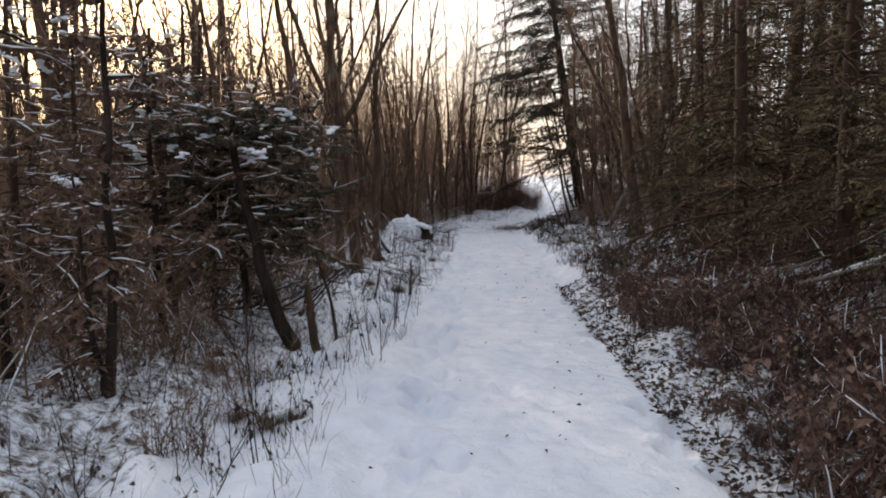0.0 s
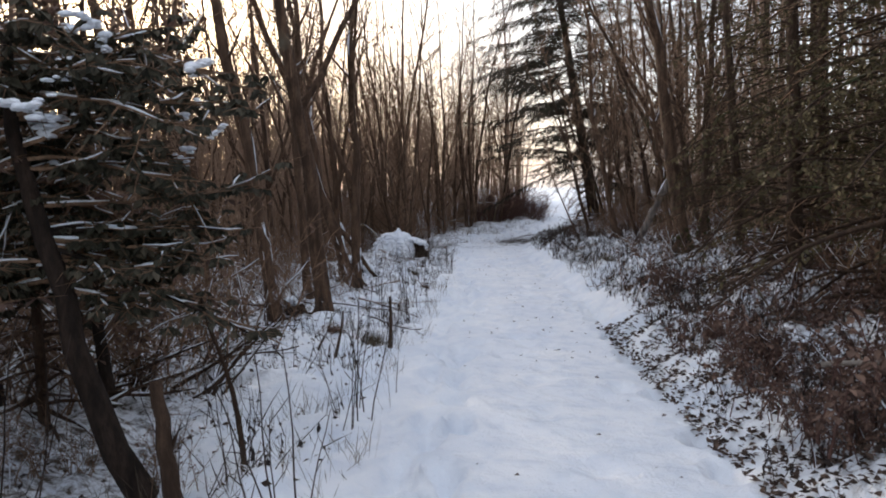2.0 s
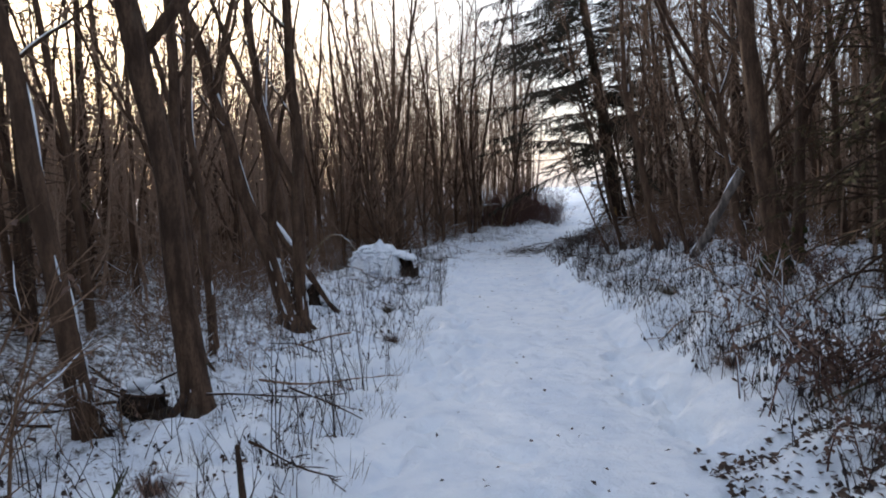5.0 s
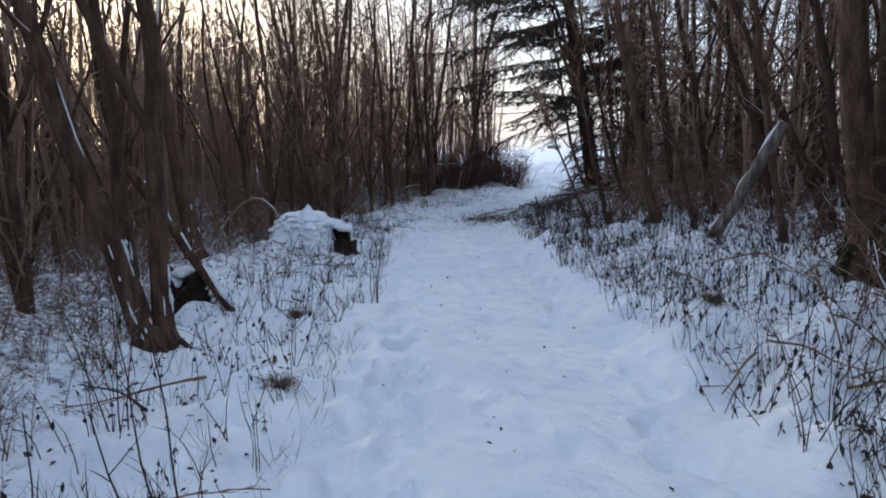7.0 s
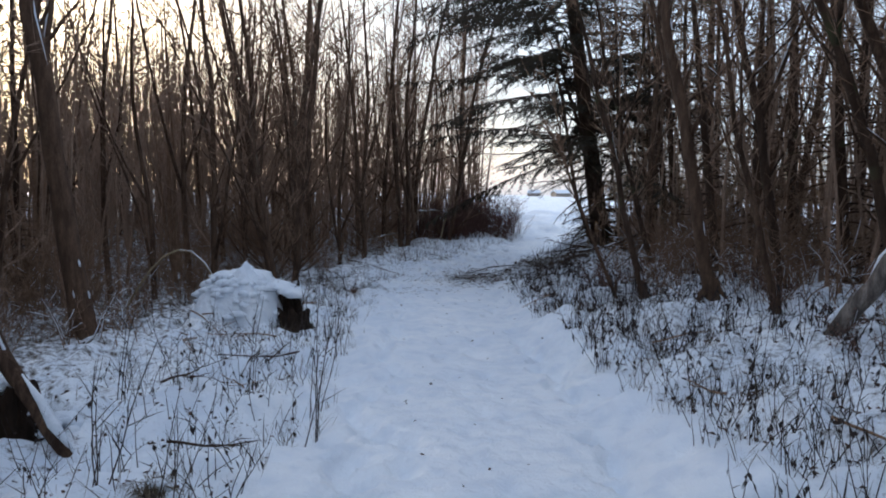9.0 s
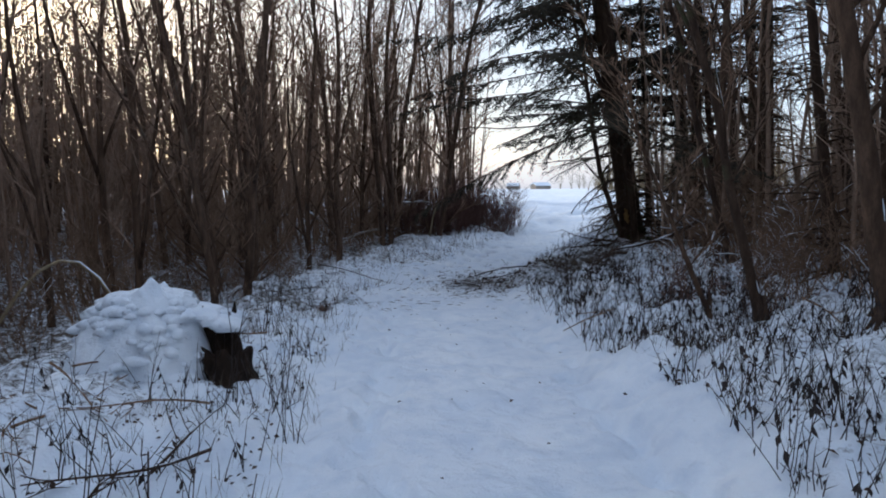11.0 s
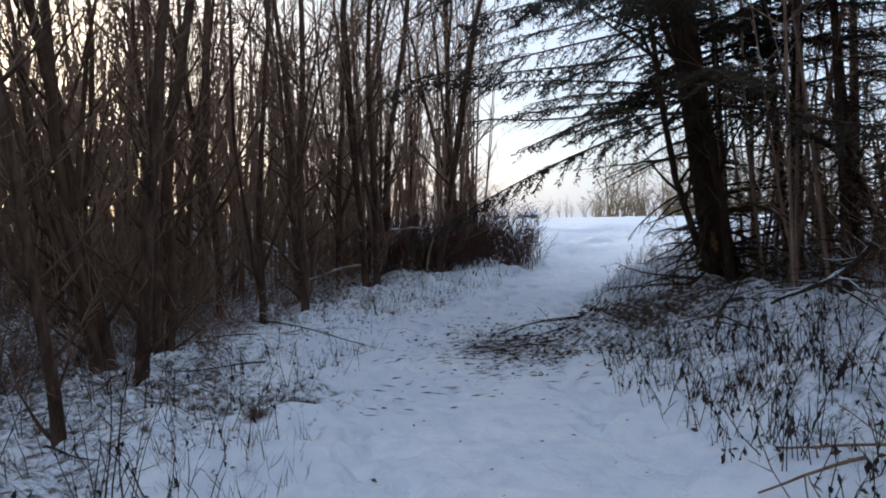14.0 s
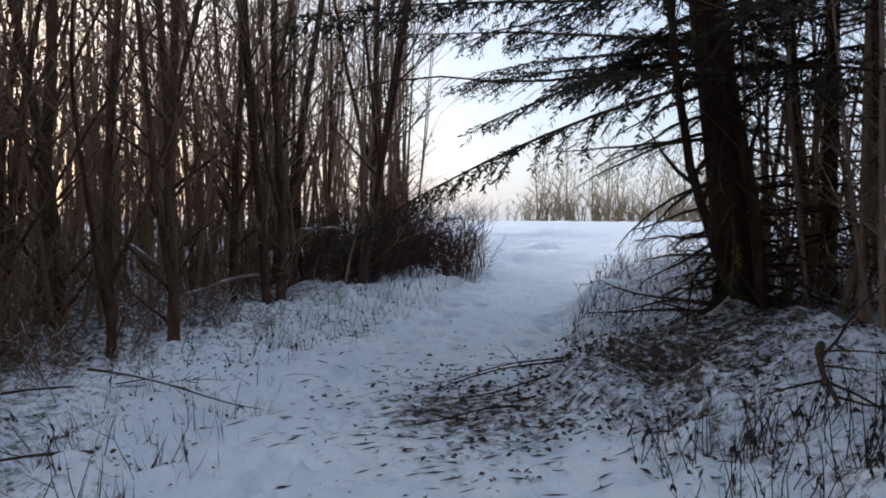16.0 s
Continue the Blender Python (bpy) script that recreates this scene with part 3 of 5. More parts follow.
def marked_tree(x, y, lean, bow, h, r, seed, label, limbs=14, snow=0.2, start=0.28, spread=0.16, moss=0.0, mat=BARK, forks=1):
    """A tree beside the path with its own lean and bow towards +x, crooked limbs and fine twigs."""
    rng = random.Random(seed)
    root = new("bare_tree")
    root.location = (x, y, gz(x, y))
    tr, cr, sn = Shape(), Shape(), Shape()
    ph = [rng.uniform(0, 6.28) for _ in range(4)]
    def line(z):
        q = max(z, 0.0)
        e = min(q, 4.5)
        dx = lean * q + bow * e * e + (2 * bow * 4.5 * (q - 4.5) if q > 4.5 else 0)
        wig = 0.012 * min(q, 1.5) * (1 + 0.25 * q)
        return Vector((dx + wig * (math.sin(1.9 * q + ph[0]) + 0.6 * math.sin(4.3 * q + ph[1])), 0.02 * q * math.sin(1.3 * q + ph[2]) + 0.03 * q * math.cos(ph[3]), z))
    steps = 26
    zs = [-0.2, -0.02, 0.07, 0.2] + [0.2 + (h - 0.2) * ((k + 1) / steps) for k in range(steps)]
    pts = [line(z) for z in zs]
    rad = [r * 1.42, r * 1.25, r * 1.12, r * 1.04] + [r * (1 - 0.86 * ((k + 1) / steps) ** 0.9) * rng.uniform(0.95, 1.05) for k in range(steps)]
    tr.tube(pts, rad, 12)
    for k in range(rng.randint(3, 5)):
        w = around(rng)
        tr.tube([Vector((0, 0, 0.22)) + w * r * 0.5, w * r * 1.2 + Vector((0, 0, 0.06)), w * r * rng.uniform(2.0, 3.0) + Vector((0, 0, -0.08))], [r * 0.42, r * 0.34, r * 0.15], 6)
    part("trunk", tr, mat, root)
    if snow:
        snow_on(sn, pts[4:18], rad[4:18], rng, snow, 0.8)
        for k in range(int(30 * snow)):
            z = rng.uniform(0.02, 1.5) * rng.random() + 0.03
            w = (Vector((0.9, -0.2, 0)) + around(rng) * 0.9).normalized() * r * 0.97
            z2, s_ = z + rng.uniform(0.04, 0.2), rng.uniform(0.006, 0.016)
            zm = (z + z2) / 2
            sn.tube([line(z) + w, line(zm) + w * 1.03, line(z2) + w], [s_ * 0.4, s_, s_ * 0.3], 6)
    for k in range(limbs + forks):
        big_one = k < forks
        t = rng.uniform(0.16, 0.4) if big_one else start + (0.97 - start) * (k - forks + rng.random()) / limbs
        z = t * h
        p = line(z)
        rr = r * (1 - 0.86 * t)
        L = h * (rng.uniform(0.4, 0.55) if big_one else spread * rng.uniform(0.55, 1.3) * (1.2 - t))
        d = Vector((0, 0, 1)) * rng.uniform(0.8, 1.5) + around(rng) * (0.5 if big_one else 1.0)
        lp = stem(p, d, L, 8, 0.15, 0.06, rng)
        lr = taper(max(rr * (0.62 if big_one else rng.uniform(0.22, 0.42)), 0.009), 0.004, len(lp))
        if k < 9:
            own = Shape()
            own.tube(lp, lr, 7 if big_one else 5)
            part("limb", own, mat, root)
        else:
            cr.tube(lp, lr, 5)
        if snow:
            snow_on(sn, lp, [q * 1.05 for q in lr], rng, snow * 0.9)
        for j in range(10 if big_one else 7):
            q, qd = at_on(lp, rng.uniform(0.15, 1.0))
            tl = min(L * rng.uniform(0.25, 0.5), 0.9)
            tp = stem(q, qd * 0.8 + around(rng) * rng.uniform(0.5, 1.0) + Vector((0, 0, rng.uniform(-0.1, 0.4))), tl, 4, 0.22, 0.05, rng)
            cr.tube(tp, taper(0.0075, 0.003, 5), 3)
            for m in range(4):
                q2, q2d = at_on(tp, rng.uniform(0.2, 1.0))
                cr.tube(stem(q2, q2d + around(rng) * 0.8, tl * rng.uniform(0.3, 0.6), 1, 0.15, 0.0, rng), [0.0045, 0.0022], 3)
    part("crown", cr, TWIG, root, kind="stuff")
    if moss:
        mo = Shape()
        for k in range(int(70 * moss)):
            z = abs(rng.gauss(0, 0.22))
            p = line(z) + around(rng) * r * (1.5 - min(z * 2, 0.5))
            s_ = rng.uniform(0.02, 0.05)
            mo.lump(p, (s_, s_, s_ * 1.4), rng, 4, 7)
        part("moss_collar", mo, MOSS, root, "green moss round the foot", kind="stuff")
    if sn.v:
        part("snow", sn, SNOW, root, "snow plastered on bark and limbs", kind="stuff")
    return tagged(root, label, "tree", "trees beside the path")


SNOWY_TRUNK = "dark leafless tree beside the path with snow plastered on its bark"
THIN_DARK = "thin crooked dark tree leaning over the bank"
# x, y, lean, bow, height, radius
for k, (x, y, lean, bow, h, r, sn_, fk, name_) in enumerate([
        (-1.62, 13.25, -0.085, -0.004, 10.5, 0.115, 0.22, 2, SNOWY_TRUNK), (-2.12, 14.6, -0.05, 0.01, 9.5, 0.07, 0.15, 1, "slim dark leafless tree behind a stouter trunk"),
        (-2.13, 12.5, -0.10, -0.012, 9.0, 0.085, 0.2, 0, "slim dark leafless tree leaning from the path, snowy at its foot"),
        (-1.80, 17.35, -0.27, -0.007, 9.0, 0.115, 0.75, 1, "leaning dark tree with a line of snow along its trunk"),
        (-1.70, 17.45, 0.0, 0.0, 10.0, 0.098, 0.3, 2, SNOWY_TRUNK), (-2.02, 17.7, -0.06, 0.0, 9.5, 0.07, 0.2, 1, SNOWY_TRUNK),
        (-2.4, 15.9, -0.03, 0.0, 9.0, 0.055, 0.1, 1, "slim dark leafless tree beside the path"),
        (-3.13, 23.3, -0.14, 0.0, 11.0, 0.15, 0.15, 1, "stout dark leafless tree behind the root mound")]):
    marked_tree(x, y, lean, bow, h, r, 800 + k, name_, 16, sn_, forks=fk)
for k, (x, y, lean, bow, h, r, ms) in enumerate([
        (4.51, 16.8, -0.11, -0.006, 10.5, 0.135, 1.0), (5.29, 17.95, 0.04, 0.0, 9.5, 0.085, 0.3), (4.67, 22.71, -0.25, 0.02, 8.5, 0.085, 0.0),
        (5.79, 20.87, -0.24, -0.03, 7.0, 0.060, 0.0), (6.22, 20.32, -0.46, -0.01, 7.0, 0.075, 0.0),
        (4.17, 23.72, -0.26, 0.0, 7.0, 0.046, 0.0), (3.94, 24.22, -0.46, 0.03, 3.4, 0.026, 0.0), (5.20, 26.2, -0.30, 0.01, 7.0, 0.046, 0.0),
        (5.15, 19.4, -0.2, 0.01, 7.0, 0.05, 0.0), (5.6, 18.7, -0.3, 0.02, 7.5, 0.055, 0.0), (4.95, 21.7, -0.32, 0.02, 6.0, 0.04, 0.0), (5.9, 23.3, -0.2, 0.0, 8.0, 0.07, 0.0)]):
    marked_tree(x, y, lean, bow, h, r, 830 + k, "dark leafless tree on the bank with a mossy foot" if ms else THIN_DARK, 18, 0.05, 0.14, 0.2, ms, BARK_DARK if k % 2 else BARK)

# the wood further in on both sides and ahead, and unseen trees added behind
def scatter(protos, count, x0, x1, y0, y1, s0, s1, gap=0.0, clear=2.4):
    done = []
    for _ in range(count * 12):
        if len(done) >= count:
            break
        x, y = dice.uniform(x0, x1), dice.uniform(y0, y1)
        d = float(across(x, y))
        if abs(d) < clear or (y > 27 and d > -2.0 and x > -1 and d < clear) or any((x - a) ** 2 + (y - b) ** 2 < gap * gap for a, b in done):
            continue
        done.append((x, y))
        plant(dice.choice(protos), x, y, dice.uniform(s0, s1), dice.uniform(0, 360), dice.gauss(-0.02, 0.06), dice.gauss(0, 3))


far_slim = [tagged(bare_tree(70 + k, 10.5, 0.064, 18, 6, 0.08, 0.20, 0.08, split=False, twig_mat=TWIG_HAZED, forks=1 + k % 2), "slender leafless tree deep in the wood", "tree", "bare woodland trees") for k in range(4)]
scatter(far_slim, 22, -10, -3.2, 13, 30, 0.75, 1.1, 0.9)
scatter(far_slim, 40, -22, -3.0, 10, 40, 0.8, 1.2, 1.0)
scatter(stout, 8, -24, -5, 9, 40, 0.7, 1.05, 2.5)
scatter(clump, 46, -15, -3.6, 13, 42, 0.75, 1.25, 0.9, 3.4)
scatter(far_slim, 14, 6.2, 14, 14, 33, 0.7, 1.1, 1.2)
scatter(clump, 14, 5.6, 12, 13, 32, 0.55, 0.9, 1.2)
scatter(clump, 9, 6.4, 9.2, 26, 34, 0.4, 0.7, 0.9)
# unseen trees behind the start, added to darken the sides facing the camera
scatter(far_slim, 8, -9, 9, -14, -3, 0.8, 1.2, 2.0)
scatter(far_slim, 10, -12, 3.0, 38, 46, 0.8, 1.1, 1.0, 4.6)
scatter(far_slim, 6, 0.4, 3.4, 37.2, 41, 0.9, 1.15, 0.5, 3.0)
scatter(clump, 22, -10, 3.2, 37.5, 44, 0.9, 1.25, 0.7, 4.0)


def build_far_wood():
    """The uncounted thin stems that close the wood, and unseen ones added behind the start."""
    rng = random.Random(77)
    sh = Shape()
    for k in range(3500):
        # unseen stems behind the start, added to hold back sky light from there
        if k >= 3000:
            x, y = rng.uniform(-20, 20), rng.uniform(-26, -4)
            if abs(x) < 1.5:
                continue
        elif k % 6 < 2:
            x, y = rng.uniform(-40, 4.0), rng.uniform(39, 62)
            if x > 4.0 - (y - 39) * 0.25 and rng.random() < 0.5:
                continue
        elif k % 6 == 2:
            x, y = rng.uniform(-34, -10), rng.uniform(4, 42)
        elif k % 6 == 3:
            x, y = rng.uniform(-22, -4.5), rng.uniform(14, 40)
        elif k % 6 == 4:
            x, y = rng.uniform(-12, 4.2), rng.uniform(34, 46)
            if y < 35 + max(0, x + 2) * 0.55:
                continue
        elif k % 12 == 5:
            x, y = rng.uniform(9, 26), rng.uniform(0, 20)
        else:
            x, y = rng.uniform(5.6, 13), rng.uniform(14, 33)
        h = rng.uniform(4.5, 9.5) if y > 37 else rng.uniform(3.2, 8.4 if x < -4 else 9.5)
        p = Vector((x, y, gz(x, y) - 0.1))
        lp = stem(p, Vector((rng.gauss(0, 0.1), rng.gauss(0, 0.1), 1)), h, 4, 0.07, 0.03, rng)
        r = rng.uniform(0.018, 0.05)
        sh.tube(lp, taper(r, 0.006, 5), 3)
        for j in range(15):
            q, qd = at_on(lp, rng.uniform(0.06, 1.0))
            w = (qd * 0.7 + around(rng) * 0.8).normalized()
            L = h * rng.uniform(0.07, 0.2)
            m = q + w * L
            sh.tube([q, m], [0.011, 0.004], 3)
            z = q.lerp(m, rng.uniform(0.3, 0.7))
            sh.tube([z, z + (w + around(rng)).normalized() * L * 0.6], [0.008, 0.003], 3)
    # the pale twig colour stands in for haze between the stems
    ob = new("woodland", sh.mesh("woodland", TWIG_HAZED))
    tagged(ob, "dense leafless wood, its brown paled for haze, with unseen stems behind the start", "woodland", kind="stuff")


build_far_wood()

# ---- conifers ----
big = tagged(spruce(101, 15, 0.235, 0.03, 0.235, 5.4, 25, 0.07, 0.026, NEEDLES, 0.0, 2.1, True, 0.012, 0.7, 0.33, 0.016, BARK_DARK), "tall dark spruce with long boughs arching over the path", "tree")
big.matrix_basis = Matrix.Translation((5.9, 31.45, gz(5.9, 31.45))) @ pose(0, 0, 0, 0, -10.0, 0)
wound = Shape()
for k in range(9):
    t = k / 8 - 0.5
    a = -2.15 + 0.05 * math.sin(k * 2.1)
    c = Vector((math.cos(a) * 0.235, math.sin(a) * 0.235, 0.70 + 0.26 * t))
    wound.lump(c, (0.045 * (1 - 2.6 * t * t), 0.03, 0.035), random.Random(k), 4, 8)
RAWWOOD = bark("raw_wood", (0.24, 0.13, 0.045), (0.45, 0.27, 0.10))
part("bark_wound", wound, RAWWOOD, big, "raw orange wood where the bark is torn")
foot_moss, rng_moss = Shape(), random.Random(17)
for k in range(130):
    w = around(rng_moss)
    z = abs(rng_moss.gauss(0, 0.16))
    s_ = rng_moss.uniform(0.025, 0.06)
    foot_moss.lump(w * (0.25 + 0.22 * rng_moss.random() * max(0, 1 - z * 4)) + Vector((0, 0, 0.04 + z)), (s_, s_, s_ * 0.8), rng_moss, 4, 7)
part("moss_collar", foot_moss, MOSS, big, "green moss round the foot", kind="stuff")
firs = [tagged(spruce(110 + k, 9.0, 0.11, 0.03, 0.17, 2.2, 18, 0.055, 0.06, NEEDLES_OLIVE, 0.0, 1.3, False, 0.013, 1.0, 0.85, 0.032), "dark green-brown spruce with dense boughs", "tree", "spruces on the bank") for k in range(2)]
bare_firs = [tagged(spruce(120 + k, 9.5, 0.10, 0.05, 0.62, 2.3, 15, 0.06, 0.03, NEEDLES_BROWN, 0.0, 1.3, False, 0.018, 1.0, 0.55, 0.045), "half-dead conifer with dense bare brown twigs", "tree", "dead-twigged conifers") for k in range(2)]
young = [tagged(spruce(130 + k, 4.2, 0.055, 0.03, 0.45, 1.5, 18, 0.055, 0.04, NEEDLES_BROWN, 0.45, 1.3, False, 0.013), "young brown conifer with snow on its twigs", "tree", "young snowy conifers") for k in range(2)]
# the four firs at negative y are unseen, added to block light from behind
for x, y, s, lean in [(4.0, 7.0, 0.9, -0.03), (5.4, 8.2, 1.05, 0), (4.0, 9.5, 0.95, -0.02), (4.3, 12.0, 0.9, -0.02), (3.9, 4.9, 0.75, 0), (8.6, 12.0, 1.15, 0), (9.2, 6.5, 1.1, 0), (3.5, 2.6, 0.7, 0), (4.5, -2.5, 1.0, 0), (-4.5, -3.0, 1.0, 0), (3.4, -6.0, 1.0, 0), (-3.0, -7.0, 1.0, 0), (5.6, 6.6, 1.0, 0), (5.2, 10.8, 1.0, 0), (7.0, 13.2, 1.1, 0), (4.9, 15.0, 0.8, -0.08), (6.2, 11.6, 1.1, 0.02), (5.4, 13.4, 0.9, -0.06), (7.4, 9.4, 1.1, 0), (7.8, 15.0, 1.1, 0), (4.6, 3.6, 0.8, 0), (6.6, 5.6, 1.1, 0)]:
    plant(dice.choice(firs), x, y, s, dice.uniform(0, 360), lean)
for x, y, s, lean in [(6.5, 29.7, 0.6, -0.05), (7.9, 28.0, 0.8, 0), (6.2, 15.2, 0.85, -0.05), (8.8, 17.5, 1.0, 0), (10.2, 20.0, 1.1, 0), (5.9, 25.2, 0.75, -0.15), (10.5, 28.0, 1.1, 0), (8.8, 31.5, 0.9, -0.05), (7.0, 30.2, 0.75, -0.1), (11.5, 24.5, 1.1, 0), (6.6, 16.6, 0.9, -0.05), (7.0, 19.0, 1.0, 0), (8.0, 21.5, 1.0, 0), (6.9, 23.5, 0.85, -0.1), (7.6, 26.0, 1.0, -0.05), (6.6, 28.6, 0.8, -0.1), (8.6, 29.0, 1.0, 0), (7.6, 32.6, 0.8, -0.1), (9.6, 24.0, 1.1, 0), (9.4, 33.5, 1.0, 0), (9.6, 15.6, 1.1, 0), (11.0, 17.6, 1.2, 0), (12.4, 20.8, 1.2, 0), (8.2, 19.4, 1.0, 0), (9.0, 26.4, 1.1, 0), (7.3, 31.9, 1.0, 0), (6.9, 33.2, 0.8, -0.05), (8.1, 30.7, 1.1, 0)]:
    plant(dice.choice(bare_firs), x, y, s, dice.uniform(0, 360), lean)
for x, y, s in [(-7.0, 22.0, 0.9), (-9.0, 26.0, 1.0), (-11.0, 22.0, 1.1), (-5.2, 17.0, 0.75), (-7.5, 14.0, 0.9), (-6.5, 28.5, 0.8), (-10.5, 18.0, 0.9), (-8.0, 38.0, 0.9), (-12.5, 30.0, 1.0), (-2.5, 42.0, 1.0)]:
    plant(dice.choice(bare_firs), x, y, s, dice.uniform(0, 360))
for x, y, s in [(-2.6, 8.0, 0.7), (-3.4, 9.4, 0.95), (-3.3, 6.4, 0.7), (-4.6, 7.6, 1.0), (-5.2, 9.8, 1.1), (-3.9, 11.4, 1.05), (-6.4, 8.4, 1.1), (-4.8, 12.6, 1.1)]:
    plant(dice.choice(young), x, y, s, dice.uniform(0, 360))

# ---- undergrowth ----
bushes = [tagged(brush(200 + k, 1.5, 17, 0.9, 9, TWIG, fine=1), "leafless brown shrub of many thin stems", "shrub", "leafless shrubs") for k in range(3)]
snowy = [tagged(brush(220 + k, 1.2, 16, 1.0, 9, TWIG, 1, 0.11, "snowy_shrub", 0.11, 1), "tangled shrub with snow lying on its twigs", "shrub", "snowy shrubs") for k in range(3)]
bramble = [tagged(brush(240 + k, 0.75, 15, 1.0, 6, TWIG_RED, 4, 0.05, "bramble", 0.18, 1), "low bramble with brown dead leaves in the snow", "shrub", "brambles on the bank") for k in range(3)]
snow_dusted = [tagged(brush(230 + k, 1.1, 15, 1.1, 8, TWIG, 1, 0.24, "snow_dusted_shrub", 0.16, 1), "low tangled shrub thickly dusted with snow", "shrub", "snow-dusted shrubs") for k in range(3)]
reds = [tagged(brush(260 + k, 1.35, 34, 1.1, 8, TWIG_RED, 0, 0.0, "dogwood", 0.0), "dense dark reddish leafless bush", "shrub", "dark bushes at the bend") for k in range(2)]


def fill(protos, count, x0, x1, y0, y1, s0, s1, clear_left=2.4, clear_right=2.2):
    n = 0
    for _ in range(count * 15):
        if n >= count:
            break
        x, y = dice.uniform(x0, x1), dice.uniform(y0, y1)
        d = float(across(x, y))
        if -clear_left < d < clear_right or ((x - 4.9) / 1.6) ** 2 + ((y - 29.9) / 1.9) ** 2 < 1:
            continue
        n += 1
        plant(dice.choice(protos), x, y, dice.uniform(s0, s1), dice.uniform(0, 360), dice.gauss(0, 0.06))


fill(snowy, 26, -7, -1.4, 5, 11, 0.7, 1.4, 2.9)
fill(snowy, 26, -7, -1.4, 11, 18, 0.3, 0.6, 2.7)
fill(snowy, 26, -5, -1.7, 4.6, 12, 0.3, 0.6, 2.4)
fill(snowy, 24, -4.2, -1.3, 3.6, 7.6, 0.28, 0.5, 1.95)
fill(snowy, 20, -6, -2.0, 16, 28, 0.5, 1.0, 4.2)
fill(snowy, 8, -3.2, -0.6, 26.5, 31.5, 0.25, 0.45, 2.3)
fill(bushes, 20, -12, -2.2, 20, 40, 0.8, 1.5, 4.6)
fill(snow_dusted, 34, -9, -1.8, 18, 38, 0.45, 1.0, 3.6)
fill(bushes, 16, -12, -4, 8, 30, 0.9, 1.6, 4.6)
fill(bushes, 30, -5, 3.6, 31.5, 40, 0.7, 1.3, 4.2, 99)
fill(snow_dusted, 30, -5, 2.0, 30.5, 38, 0.35, 0.75, 2.9, 99)
fill(bushes, 14, -9, -1.9, 27, 36, 0.6, 1.2, 3.4, 99)
fill(snow_dusted, 5, -3.4, -0.1, 24.6, 27.6, 0.16, 0.28, 1.8, 99)
fill(bramble, 26, 1.9, 4.2, 2.6, 7.5, 0.45, 0.85, 9, 1.4)
fill(bramble, 74, 1.6, 5.6, 2.0, 12.5, 0.5, 1.1, 9, 1.3)
fill(bramble, 40, 3.3, 8, 14, 30, 0.4, 0.8, 9, 2.1)
fill(bushes, 12, 4.2, 9, 6, 32, 0.7, 1.4, 9, 2.9)
fill(snow_dusted, 14, 3.6, 8, 8, 16, 0.5, 0.9, 9, 2.4)
fill(snowy, 26, 4.4, 8, 24, 31, 0.5, 0.9, 9, 2.6)
fill(bushes, 14, 4.6, 9, 22, 33, 0.6, 1.2, 9, 3.0)
fill(snow_dusted, 26, 4.3, 8, 15, 32, 0.45, 0.9, 9, 2.8)
for k in range(20):
    t = k / 19
    plant(dice.choice(reds), 1.6 + 3.0 * t + dice.uniform(-0.3, 0.2), 37.6 + 0.1 * t + dice.uniform(-0.2, 1.3), dice.uniform(0.8, 1.25), dice.uniform(0, 360))

weeds = [tagged(weed(300 + k, 0.55, 4, 2), "dry weed stalks with dark hanging leaves standing in snow", "weed", "dry weeds") for k in range(4)]
stalks = [tagged(weed(320 + k, 0.8, 3, 0, "bare_stalk"), "thin bare weed stalks standing in snow", "weed", "bare stalks") for k in range(3)]
fill(bramble, 26, 1.25, 3.0, 1.8, 7.0, 0.3, 0.55, 9, 0.95)
fill(weeds, 75, 1.2, 3.2, 1.6, 8.5, 0.3, 0.55, 9, 0.85)
fill(bramble, 22, 1.7, 3.4, 3.0, 7.5, 0.28, 0.48, 9, 1.1)
fill(bramble, 16, 1.9, 3.8, 6.5, 10.5, 0.35, 0.6, 9, 1.2)
fill(weeds, 40, -3.2, -0.8, 2.6, 6.2, 0.3, 0.5, 1.2, 9)
fill(weeds, 65, 1.8, 5.0, 9.0, 20.0, 0.45, 0.9, 9, 1.2)
fill(weeds, 70, 2.5, 4.8, 20.0, 29.5, 0.5, 1.0, 9, 1.15)
fill(stalks, 26, 2.4, 4.2, 20.5, 25.5, 0.3, 0.6, 9, 1.1)
fill(stalks, 45, 2.0, 5.2, 10.0, 30.0, 0.4, 0.9, 9, 1.3)
fill(stalks, 70, -2.4, 0.2, 3.0, 29.0, 0.5, 1.25, 1.25, 9)
fill(weeds, 20, -2.6, 0.2, 6.0, 31.0, 0.3, 0.6, 1.5, 9)
fill(weeds, 28, -1.0, 4.6, 33.0, 38.0, 0.3, 0.6, 2.0, 9)

for protos in (stout, slim, far_slim, clump, firs, bare_firs, young, bushes, snowy, snow_dusted, bramble, reds, weeds, stalks):
    for proto in protos:
        drop(proto)


# ---- fallen and leaning wood ----
def tip(x, y, up=0.0):
    return (x, y, gz(x, y) + up)


def lying(name, x0, y0, u0, x1, y1, u1, r0, r1, mat, label, **more):
    return stick(name, tip(x0, y0, u0), tip(x1, y1, u1), r0, r1, mat, label, **more)


